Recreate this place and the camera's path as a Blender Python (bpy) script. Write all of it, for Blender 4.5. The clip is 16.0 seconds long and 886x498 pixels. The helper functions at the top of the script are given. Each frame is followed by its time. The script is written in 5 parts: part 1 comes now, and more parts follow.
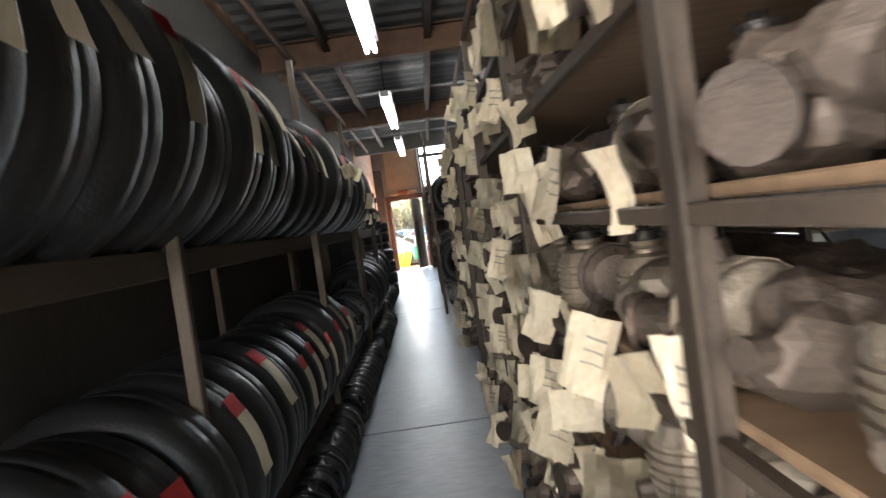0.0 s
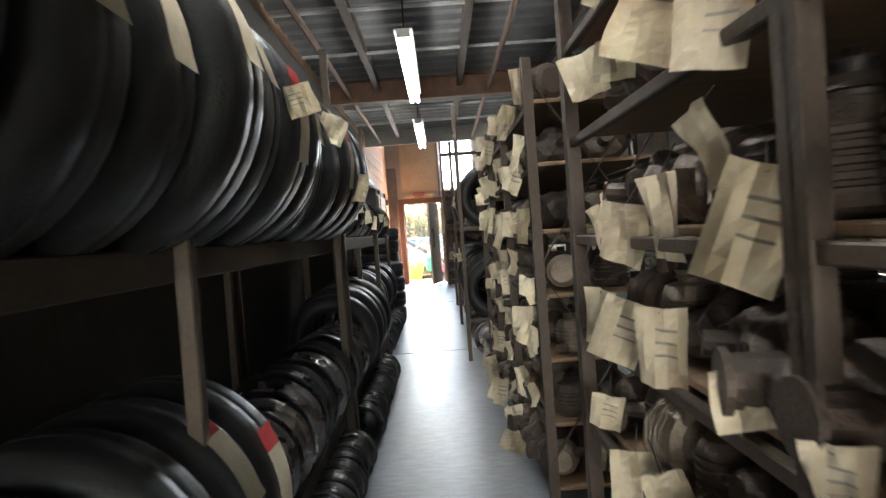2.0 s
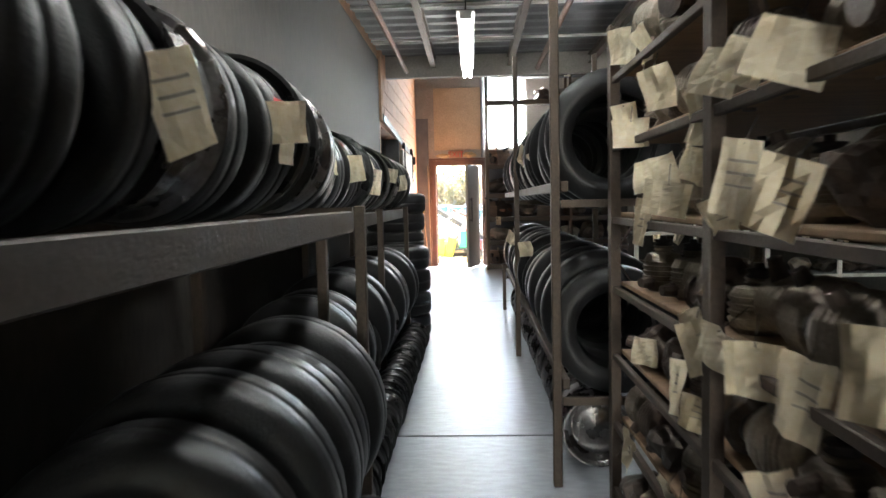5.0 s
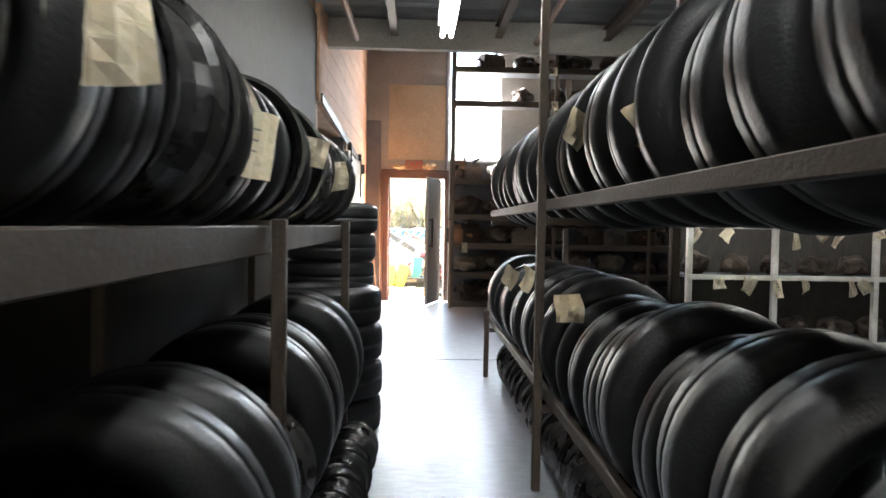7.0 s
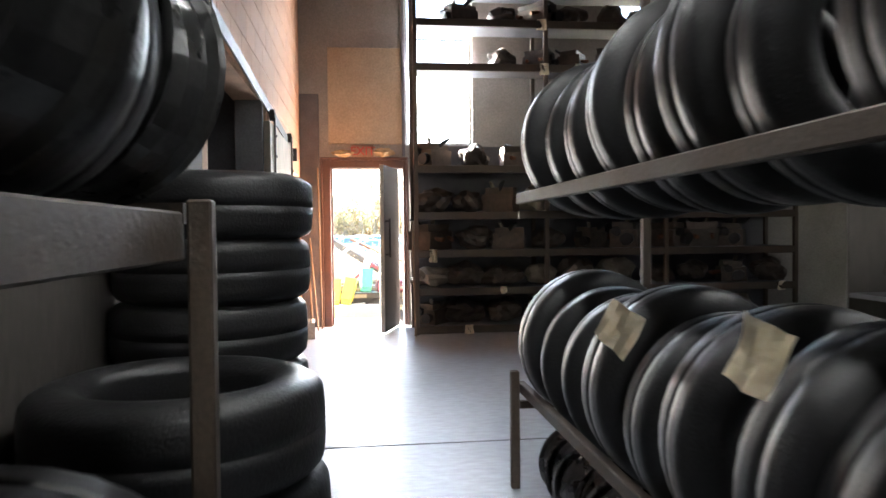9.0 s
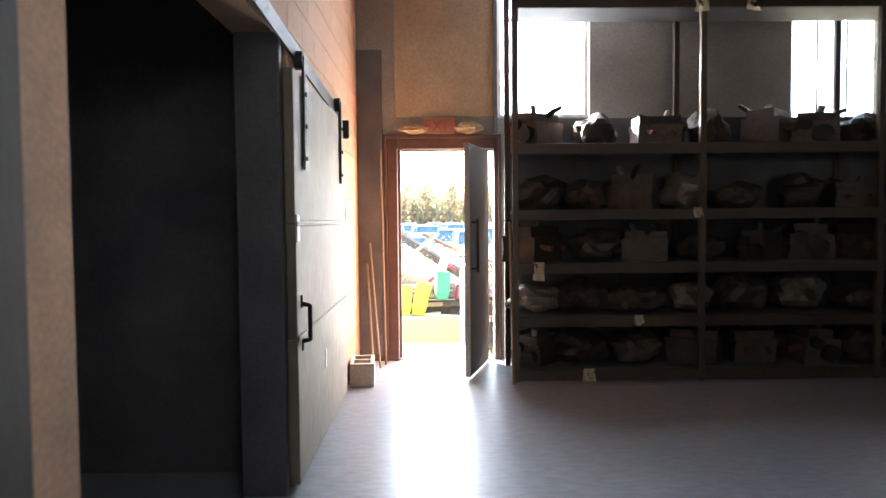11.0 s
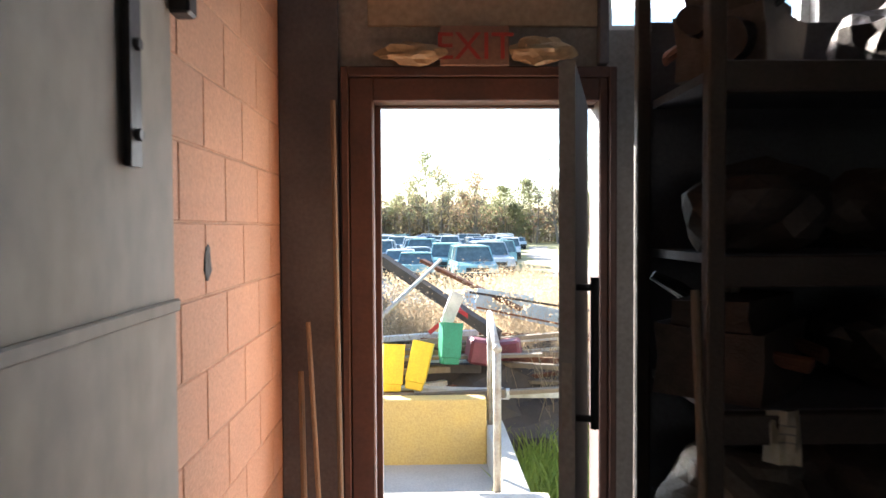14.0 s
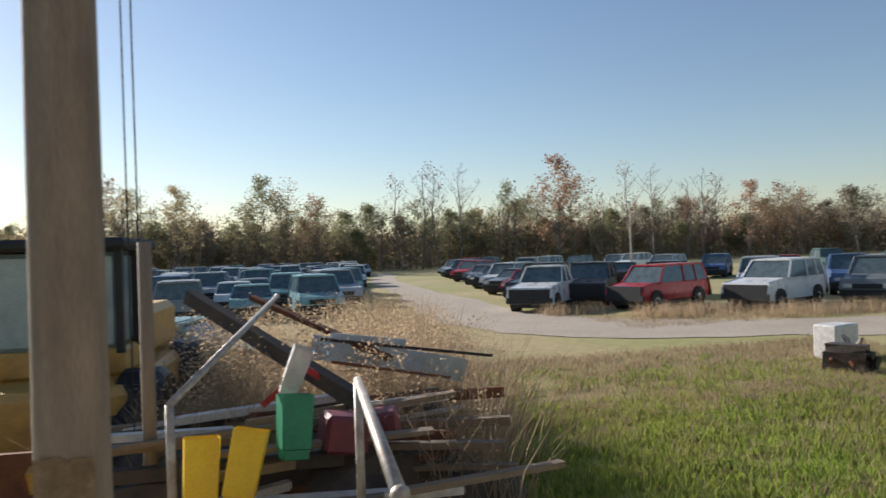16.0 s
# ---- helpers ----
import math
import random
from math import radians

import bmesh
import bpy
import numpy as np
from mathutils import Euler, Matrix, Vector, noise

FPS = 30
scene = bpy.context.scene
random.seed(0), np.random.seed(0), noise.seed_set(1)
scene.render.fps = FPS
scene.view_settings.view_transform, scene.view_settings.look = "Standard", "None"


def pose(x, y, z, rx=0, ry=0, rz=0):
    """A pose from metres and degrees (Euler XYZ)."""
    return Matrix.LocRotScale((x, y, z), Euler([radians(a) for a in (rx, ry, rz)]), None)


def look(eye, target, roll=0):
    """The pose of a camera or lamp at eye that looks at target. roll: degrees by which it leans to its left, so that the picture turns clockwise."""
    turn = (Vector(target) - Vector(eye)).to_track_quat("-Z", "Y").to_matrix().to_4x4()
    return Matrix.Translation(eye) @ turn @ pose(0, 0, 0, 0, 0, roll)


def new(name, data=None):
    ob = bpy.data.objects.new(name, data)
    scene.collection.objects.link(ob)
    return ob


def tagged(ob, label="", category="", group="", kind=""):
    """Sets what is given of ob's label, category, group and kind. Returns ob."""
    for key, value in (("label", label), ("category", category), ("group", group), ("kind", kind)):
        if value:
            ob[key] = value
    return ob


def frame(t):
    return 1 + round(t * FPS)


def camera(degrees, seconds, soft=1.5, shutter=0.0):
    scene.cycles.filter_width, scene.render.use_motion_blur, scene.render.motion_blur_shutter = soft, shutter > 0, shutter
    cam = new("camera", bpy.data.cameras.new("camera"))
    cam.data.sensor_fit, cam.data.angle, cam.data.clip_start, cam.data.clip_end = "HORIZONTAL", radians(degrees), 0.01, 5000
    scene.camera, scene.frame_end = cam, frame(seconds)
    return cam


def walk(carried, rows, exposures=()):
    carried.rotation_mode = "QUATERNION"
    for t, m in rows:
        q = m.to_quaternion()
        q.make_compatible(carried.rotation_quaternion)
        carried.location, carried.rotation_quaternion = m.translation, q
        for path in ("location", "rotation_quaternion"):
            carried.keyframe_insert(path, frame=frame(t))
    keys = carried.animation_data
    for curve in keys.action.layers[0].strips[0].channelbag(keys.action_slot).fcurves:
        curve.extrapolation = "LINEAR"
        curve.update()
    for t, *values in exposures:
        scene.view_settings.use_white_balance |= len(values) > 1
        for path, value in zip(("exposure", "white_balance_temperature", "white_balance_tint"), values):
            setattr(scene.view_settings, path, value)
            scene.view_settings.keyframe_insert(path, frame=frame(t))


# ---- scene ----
cam = camera(64.5, 16.0, soft=1.5, shutter=0.35)


PATH = [
    (0, (0.99, -20.759, 1.26), (1.025, -18.761, 1.182), -8.0),
    (0.5, (0.891, -20.084, 1.252), (0.915, -18.086, 1.175), -3.0),
    (1, (0.915, -19.367, 1.248), (0.945, -17.369, 1.172), -4.8),
    (1.5, (0.894, -18.602, 1.285), (0.899, -16.603, 1.219), -3.9),
    (2, (0.883, -18.062, 1.281), (0.888, -16.063, 1.233), -4.2),
    (2.5, (0.886, -17.493, 1.296), (0.895, -15.493, 1.246), -1.8),
    (3, (0.83, -16.886, 1.312), (0.841, -14.893, 1.145), 0.2),
    (3.5, (0.809, -16.252, 1.316), (0.793, -14.261, 1.125), 2.0),
    (4, (0.723, -15.65, 1.343), (0.532, -13.67, 1.132), 1.2),
    (4.5, (0.744, -15.03, 1.333), (0.63, -13.041, 1.162), -0.7),
    (7, (0.515, -11.809, 1.269), (0.584, -9.811, 1.202), 1.0),
    (7.5, (0.503, -11.266, 1.261), (0.82, -9.291, 1.233), -0.6),
    (8, (0.443, -10.645, 1.345), (0.727, -8.666, 1.336), -0.4),
    (8.5, (0.409, -9.952, 1.289), (0.675, -7.97, 1.273), -0.7),
    (9, (0.382, -9.2, 1.224), (0.613, -7.214, 1.173), -0.6),
    (11.3, (0.338, -6.414, 1.394), (0.355, -4.417, 1.29), -0.5),
    (11.5, (0.324, -6.122, 1.355), (0.353, -4.129, 1.192), -0.5),
    (12, (0.379, -5.502, 1.392), (0.429, -3.512, 1.199), -2.6),
    (12.5, (0.342, -4.862, 1.443), (0.412, -2.867, 1.316), -1.5),
    (13, (0.3, -4.198, 1.485), (0.37, -2.203, 1.364), -1.4),
    (13.5, (0.277, -3.568, 1.514), (0.328, -1.57, 1.43), -0.2),
    (14, (0.214, -2.924, 1.531), (0.262, -0.926, 1.472), -0.3),
    (14.5, (0.183, -2.302, 1.517), (0.253, -0.304, 1.464), -0.9),
    (15, (0.111, -1.68, 1.51), (0.246, 0.315, 1.489), -1.0),
    (15.5, (0.215, -1.015, 1.481), (0.506, 0.963, 1.491), -1.5),
    (16, (0.302, -0.379, 1.466), (0.795, 1.56, 1.477), -1.9),
]
EXPOSURE = [(0.0, 4.4, 6000, 10), (1.5, 4.9, 6050, 8), (3.0, 5.3, 6100, 6), (7.0, 5.3, 6100, 8), (9.0, 5.2, 6100, 10), (11.5, 4.4, 6000, 10), (12.5, 3.7, 5900, 10), (13.5, 3.1, 5800, 10), (14.5, 2.3, 5800, 10), (15.0, 1.25, 5900, 14), (15.5, 0.7, 5900, 14), (16.0, 0.5, 5950, 14)]
REAR, SIDE, DOORWAY, TUBES = 14, 14, 4, 1.5
walk(cam, [(t, look(eye, target, roll)) for t, eye, target, roll in PATH], EXPOSURE)

# ---- world, sun, openings, fill lamps ----
SUN_AZ = math.atan2(-0.56, 0.83)          # sun stands ahead and to the -x side
SUN_EL = radians(23)
world = bpy.data.worlds.new("world")
scene.world = world
world.use_nodes = True
wn = world.node_tree.nodes
sky = wn.new("ShaderNodeTexSky")
sky.sky_type, sky.sun_disc = "NISHITA", False
sky.sun_elevation, sky.sun_rotation = SUN_EL, SUN_AZ
sky.air_density, sky.dust_density = 1.15, 0.25
wn["Background"].inputs["Strength"].default_value = 0.074
world.node_tree.links.new(sky.outputs[0], wn["Background"].inputs["Color"])
sun = new("sun", bpy.data.lights.new("sun", "SUN"))
sun.data.energy, sun.data.angle, sun.data.color = 5.0, radians(0.6), (1.0, 0.9, 0.76)
to_sun = Vector((math.sin(SUN_AZ) * math.cos(SUN_EL), math.cos(SUN_AZ) * math.cos(SUN_EL), math.sin(SUN_EL)))
sun.rotation_mode = "QUATERNION"
sun.rotation_quaternion = to_sun.to_track_quat("Z", "Y")


def area_lamp(name, eye, target, w, h, power, colour):
    lamp = new(name, bpy.data.lights.new(name, "AREA"))
    lamp.data.shape, lamp.data.size, lamp.data.size_y = "RECTANGLE", w, h
    lamp.data.energy, lamp.data.color = power, colour
    lamp.matrix_world = look(eye, target)
    return lamp


# Fill lamp added behind the start to brighten the right-hand shelves.
area_lamp("rear_fill_light", (0.45, -24.8, 1.7), (1.7, -17.0, 1.2), 0.7, 2.4, REAR, (1.0, 0.92, 0.80))
# Second fill, in an added wall gap, lights the first shelves from the left.
area_lamp("side_fill_light", (-0.5, -22.1, 1.1), (1.3, -20.4, 1.0), 1.3, 1.9, SIDE, (1.0, 0.92, 0.80))
area_lamp("exit_door_daylight", (0.45, 0.16, 1.05), (0.45, -2.0, 0.7), 0.8, 1.9, DOORWAY, (1.0, 0.93, 0.85))
area_lamp("window_daylight", (1.41, 0.10, 3.4), (1.41, -2.0, 2.4), 0.8, 1.8, 5, (0.95, 0.97, 1.0))


# ---- materials ----
def mat(name, colour, rough=0.7, metal=0.0, second=None, scale=4.0, amount=0.5, grain=60.0, bump=0.15, spread=0.0, stretch=(1, 1, 1), dirt=None, emit=0.0):
    """A surface in two colours, mottled at two scales, with fine relief; spread varies it from object to object."""
    m = bpy.data.materials.new(name)
    m.use_nodes = True
    nt = m.node_tree
    N, L = nt.nodes, nt.links
    b = N["Principled BSDF"]
    tc = N.new("ShaderNodeTexCoord")
    mp = N.new("ShaderNodeMapping")
    mp.inputs["Scale"].default_value = stretch
    L.new(tc.outputs["Object"], mp.inputs["Vector"])
    oi = N.new("ShaderNodeObjectInfo")
    add = N.new("ShaderNodeVectorMath")
    add.operation = "ADD"
    sc = N.new("ShaderNodeMath")
    sc.operation = "MULTIPLY"
    sc.inputs[1].default_value = 37.0
    L.new(oi.outputs["Random"], sc.inputs[0])
    L.new(mp.outputs[0], add.inputs[0])
    L.new(sc.outputs[0], add.inputs[1])
    big, fine = N.new("ShaderNodeTexNoise"), N.new("ShaderNodeTexNoise")
    big.inputs["Scale"].default_value, big.inputs["Detail"].default_value = scale, 6.0
    fine.inputs["Scale"].default_value, fine.inputs["Detail"].default_value = grain, 4.0
    L.new(add.outputs[0], big.inputs["Vector"])
    L.new(add.outputs[0], fine.inputs["Vector"])
    ramp = N.new("ShaderNodeValToRGB")
    ramp.color_ramp.elements[0].position, ramp.color_ramp.elements[1].position = 0.5 - 0.28 * amount - 0.05, 0.5 + 0.28 * amount + 0.05
    c2 = second or tuple(c * 0.6 for c in colour)
    ramp.color_ramp.elements[0].color, ramp.color_ramp.elements[1].color = (*c2, 1), (*colour, 1)
    L.new(big.outputs["Fac"], ramp.inputs[0])
    mul = N.new("ShaderNodeMixRGB")
    mul.blend_type, mul.inputs[0].default_value = "OVERLAY", 0.35
    L.new(ramp.outputs[0], mul.inputs[1])
    L.new(fine.outputs["Fac"], mul.inputs[2])
    out = mul.outputs[0]
    if spread:
        hsv = N.new("ShaderNodeHueSaturation")
        mr = N.new("ShaderNodeMapRange")
        mr.inputs["To Min"].default_value, mr.inputs["To Max"].default_value = 1 - spread, 1 + spread
        L.new(oi.outputs["Random"], mr.inputs["Value"])
        L.new(mr.outputs[0], hsv.inputs["Value"])
        L.new(out, hsv.inputs["Color"])
        out = hsv.outputs[0]
    L.new(out, b.inputs["Base Color"])
    rr = N.new("ShaderNodeMapRange")
    rr.inputs["To Min"].default_value, rr.inputs["To Max"].default_value = max(0.03, rough - 0.15), min(1, rough + 0.15)
    L.new(big.outputs["Fac"], rr.inputs["Value"])
    L.new(rr.outputs[0], b.inputs["Roughness"])
    b.inputs["Metallic"].default_value = metal
    if bump:
        bp = N.new("ShaderNodeBump")
        bp.inputs["Strength"].default_value, bp.inputs["Distance"].default_value = bump, 0.01
        L.new(fine.outputs["Fac"], bp.inputs["Height"])
        L.new(bp.outputs[0], b.inputs["Normal"])
    if emit:
        b.inputs["Emission Color"].default_value, b.inputs["Emission Strength"].default_value = (*colour, 1), emit
    return m


M_floor = mat("worn_concrete", (0.32, 0.345, 0.385), 0.385, 0, (0.25, 0.27, 0.30), 3.2, 1.2, 16, 0.2, 0, (0.7, 1.7, 1))
M_block = mat("painted_block", (0.50, 0.28, 0.17), 0.8, 0, (0.41, 0.225, 0.135), 3, 0.7, 90, 0.35, 0.06)
M_mortar = mat("mortar", (0.50, 0.30, 0.19), 0.9)
M_wall = mat("grey_wall", (0.34, 0.32, 0.29), 0.8, 0, (0.22, 0.21, 0.2), 2, 0.8)
M_tanpanel = mat("tan_panel", (0.46, 0.36, 0.25), 0.7, 0, (0.36, 0.28, 0.19), 3, 0.7, 40, 0.1)
M_darkwall = mat("dark_trim_and_shade", (0.13, 0.13, 0.14), 0.7, 0, (0.07, 0.07, 0.08), 3)
M_shadeback = mat("shaded_backing", (0.075, 0.066, 0.058), 0.8, 0, (0.04, 0.036, 0.032), 2.5, 0.8, 40, 0.2, 0, (1, 1, 0.3))
M_deck = mat("ceiling_deck", (0.22, 0.22, 0.22), 0.6, 0.3, (0.14, 0.14, 0.14), 3)
M_steelbrown = mat("rust_brown_steel", (0.20, 0.11, 0.07), 0.65, 0.3, (0.10, 0.06, 0.045), 6)
M_rack = mat("brown_rack_steel", (0.085, 0.062, 0.045), 0.6, 0.3, (0.055, 0.042, 0.034), 8, 0.8, 80, 0.2, 0.15)
M_board = mat("shelf_board", (0.30, 0.20, 0.12), 0.75, 0, (0.16, 0.10, 0.06), 5, 0.8, 60, 0.2, 0.15, (1, 6, 6))
M_rubber = mat("tyre_rubber", (0.016, 0.016, 0.016), 0.42, 0, (0.016, 0.016, 0.018), 9, 0.7, 120, 0.2, 0.3)
M_rubber.node_tree.nodes["Principled BSDF"].inputs["Specular IOR Level"].default_value = 0.3
M_rim = mat("steel_rim", (0.30, 0.30, 0.31), 0.28, 0.9, (0.14, 0.12, 0.11), 10, 0.7, 90, 0.1, 0.35)
M_rimdark = mat("black_rim", (0.05, 0.05, 0.05), 0.3, 0.5, (0.03, 0.03, 0.03), 10, 0.7, 90, 0.1, 0.3)
M_paper = mat("tag_paper", (0.82, 0.76, 0.62), 0.85, 0, (0.70, 0.62, 0.48), 9, 0.8, 70, 0.12, 0.12)
M_red = mat("red_print", (0.62, 0.06, 0.06), 0.7, 0, (0.5, 0.05, 0.05), 12)
M_ink = mat("ink", (0.48, 0.44, 0.38), 0.8)
M_alu = mat("cast_aluminium", (0.34, 0.30, 0.25), 0.5, 0.6, (0.20, 0.16, 0.12), 14, 0.9, 120, 0.3, 0.35)
M_iron = mat("greasy_iron", (0.13, 0.10, 0.08), 0.55, 0.5, (0.05, 0.04, 0.035), 14, 0.9, 120, 0.3, 0.4)
M_firedoor = mat("galvanised_cladding", (0.29, 0.255, 0.20), 0.7, 0.0, (0.15, 0.132, 0.105), 2.6, 0.9, 14, 0.04, 0.08, (1, 1, 0.6))
M_blackiron = mat("black_iron", (0.045, 0.04, 0.04), 0.5, 0.6)
M_frame = mat("red_brown_door_frame", (0.095, 0.045, 0.034), 0.6, 0, (0.055, 0.03, 0.025), 6, 0.8, 60, 0.15)
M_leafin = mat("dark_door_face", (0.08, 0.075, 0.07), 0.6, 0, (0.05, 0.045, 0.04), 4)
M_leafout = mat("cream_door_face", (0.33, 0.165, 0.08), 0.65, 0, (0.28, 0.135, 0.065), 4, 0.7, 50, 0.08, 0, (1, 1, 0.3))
M_white = mat("white_painted_steel", (0.72, 0.70, 0.66), 0.5, 0.1, (0.5, 0.48, 0.44), 10)
M_tube = mat("tube", (1.0, 0.97, 0.9), 0.4, emit=TUBES)
M_galv = mat("fixture_white", (0.7, 0.7, 0.68), 0.5)
M_glass = bpy.data.materials.new("window_glass")
M_glass.use_nodes = True
gb = M_glass.node_tree.nodes["Principled BSDF"]
gb.inputs["Transmission Weight"].default_value, gb.inputs["Roughness"].default_value, gb.inputs["IOR"].default_value = 1.0, 0.25, 1.1
M_exit = mat("exit_red", (0.45, 0.05, 0.04), 0.6)
M_signboard = mat("faded_sign", (0.28, 0.18, 0.13), 0.7)
M_foam = mat("foam", (0.46, 0.34, 0.20), 0.9, 0, (0.28, 0.20, 0.11), 12, 0.8, 40, 0.5)
M_timber = mat("dark_timber", (0.09, 0.07, 0.055), 0.85, 0, (0.05, 0.04, 0.035), 5)
M_wood = mat("weathered_wood", (0.26, 0.20, 0.14), 0.85, 0, (0.20, 0.15, 0.10), 5, 0.8, 50, 0.3, 0.2, (8, 8, 0.8))
M_conc = mat("outdoor_concrete", (0.50, 0.46, 0.40), 0.85, 0, (0.38, 0.35, 0.30), 2, 0.8, 60, 0.3)
M_yellow = mat("yellow_paint", (0.68, 0.47, 0.14), 0.75, 0, (0.55, 0.38, 0.14), 4, 0.9, 60, 0.2)
M_galrail = mat("galvanised_pipe", (0.46, 0.43, 0.38), 0.5, 0.5, (0.30, 0.24, 0.18), 10)
M_yplastic = mat("yellow_plastic", (0.85, 0.58, 0.02), 0.45, 0, (0.75, 0.48, 0.02), 6)
M_gplastic = mat("green_plastic", (0.03, 0.25, 0.13), 0.45, 0, (0.02, 0.20, 0.10), 6)
M_maroon = mat("maroon_plastic", (0.22, 0.05, 0.06), 0.55)
M_redpaint = mat("red_paint", (0.5, 0.03, 0.04), 0.45)
M_sheet = mat("blue_grey_sheet", (0.40, 0.50, 0.62), 0.35, 0.6, (0.3, 0.38, 0.48), 4)
M_dry = mat("dry_weeds", (0.44, 0.35, 0.235), 0.9, 0, (0.36, 0.25, 0.14), 2, 1, 20, 0, 0.3)
M_green = mat("grass_blades", (0.22, 0.33, 0.04), 0.7, 0, (0.38, 0.38, 0.09), 0.5, 1, 20, 0, 0.3)
M_ground = mat("grass_ground", (0.23, 0.25, 0.06), 0.95, 0, (0.42, 0.31, 0.16), 0.22, 0.8, 3, 0.6)
M_road = mat("gravel", (0.42, 0.355, 0.27), 0.95, 0, (0.34, 0.28, 0.21), 0.6, 0.8, 12, 0.6)
M_bark = mat("bark", (0.22, 0.18, 0.145), 0.9, 0, (0.13, 0.11, 0.09), 8)
M_cabyellow = mat("loader_yellow", (0.60, 0.36, 0.08), 0.5, 0, (0.42, 0.25, 0.07), 5)
M_carglass = mat("car_glass", (0.13, 0.17, 0.18), 0.12, 0.2, bump=0)
M_cabglass = mat("cab_glass", (0.32, 0.42, 0.44), 0.1, 0.1, (0.2, 0.28, 0.3), 3, bump=0)
M_cardark = mat("car_cavity", (0.03, 0.03, 0.03), 0.7)
M_rust = mat("rust", (0.22, 0.09, 0.04), 0.85, 0.2, (0.12, 0.05, 0.03), 8)
CAR_PAINTS = [mat("paint_" + n, c, 0.3, 0.1, tuple(v * 0.8 for v in c), 2, 0.6, 40, 0, 0.15) for n, c in
              (("white", (0.72, 0.72, 0.70)), ("silver", (0.42, 0.44, 0.46)), ("red", (0.50, 0.04, 0.05)), ("black", (0.03, 0.03, 0.035)),
               ("blue", (0.08, 0.14, 0.28)), ("green", (0.07, 0.14, 0.12)), ("teal", (0.20, 0.36, 0.38)), ("grey", (0.20, 0.21, 0.22)))]
# Emission here imitates pale air in front of the far wood.
M_haze = mat("haze_glow_wood", (0.27, 0.225, 0.165), 0.95, 0, (0.17, 0.15, 0.11), 0.12, 0.9, 1.5, 0, emit=0.22)
LEAVES = [mat("leaves_" + n, c, 0.8, 0, tuple(v * 0.6 for v in c), 0.25, 0.9, 5, 0, 0.25) for n, c in
          (("green", (0.31, 0.31, 0.16)), ("rust", (0.46, 0.29, 0.18)), ("gold", (0.48, 0.38, 0.21)), ("dark", (0.31, 0.27, 0.19)))]




def let_light_through(m, share):
    """Leaves and blades pass part of the light that falls on their far side."""
    nt = m.node_tree
    b = nt.nodes["Principled BSDF"]
    tr_node, mix = nt.nodes.new("ShaderNodeBsdfTranslucent"), nt.nodes.new("ShaderNodeMixShader")
    nt.links.new(b.inputs["Base Color"].links[0].from_socket, tr_node.inputs["Color"])
    mix.inputs[0].default_value = share
    nt.links.new(b.outputs[0], mix.inputs[1])
    nt.links.new(tr_node.outputs[0], mix.inputs[2])
    nt.links.new(mix.outputs[0], nt.nodes["Material Output"].inputs["Surface"])


for m in LEAVES + [M_green, M_dry]:
    let_light_through(m, 0.55)
let_light_through(M_paper, 0.25)

# ---- building blocks ----
def mesh_of(name, bm, material, smooth=False):
    me = bpy.data.meshes.new(name)
    bm.to_mesh(me)
    bm.free()
    for m in material if isinstance(material, (list, tuple)) else [material]:
        me.materials.append(m)
    if smooth:
        me.polygons.foreach_set("use_smooth", [True] * len(me.polygons))
    return me


def part(name, bm, material=None, parent=None, label="", smooth=False):
    ob = new(name, mesh_of(name, bm, material, smooth) if isinstance(bm, bmesh.types.BMesh) else bm)
    ob.parent = parent
    return tagged(ob, label)


def thing(name, at, label, category, group="", kind="", rz=0.0):
    e = new(name)
    e.empty_display_size = 0.1
    e.location, e.rotation_euler = at, (0, 0, radians(rz))
    return tagged(e, label, category, group, kind)


def box(x0, x1, y0, y1, z0, z1, bevel=0.0, bm=None, m=None):
    own = bm is None
    bm = bm or bmesh.new()
    mm = (m or Matrix()) @ Matrix.Translation(((x0 + x1) / 2, (y0 + y1) / 2, (z0 + z1) / 2)) @ Matrix.Diagonal((x1 - x0, y1 - y0, z1 - z0, 1))
    r = bmesh.ops.create_cube(bm, size=1, matrix=mm)
    if bevel and own:
        bmesh.ops.bevel(bm, geom=bm.edges[:], offset=bevel, segments=1, affect="EDGES")
    return bm


def rod(a, b, r0, r1=None, seg=8, bm=None):
    bm = bm or bmesh.new()
    a, b = Vector(a), Vector(b)
    m = Matrix.Translation((a + b) / 2) @ (b - a).to_track_quat("Z", "Y").to_matrix().to_4x4()
    bmesh.ops.create_cone(bm, cap_ends=True, segments=seg, radius1=r0, radius2=r0 if r1 is None else r1, depth=(b - a).length, matrix=m)
    return bm


def beam(a, b, w, h, bm=None):
    """A squared bar from a to b."""
    bm = bm or bmesh.new()
    a, b = Vector(a), Vector(b)
    m = Matrix.Translation((a + b) / 2) @ (b - a).to_track_quat("Z", "Y").to_matrix().to_4x4() @ Matrix.Diagonal((w, h, (b - a).length, 1))
    bmesh.ops.create_cube(bm, size=1, matrix=m)
    return bm


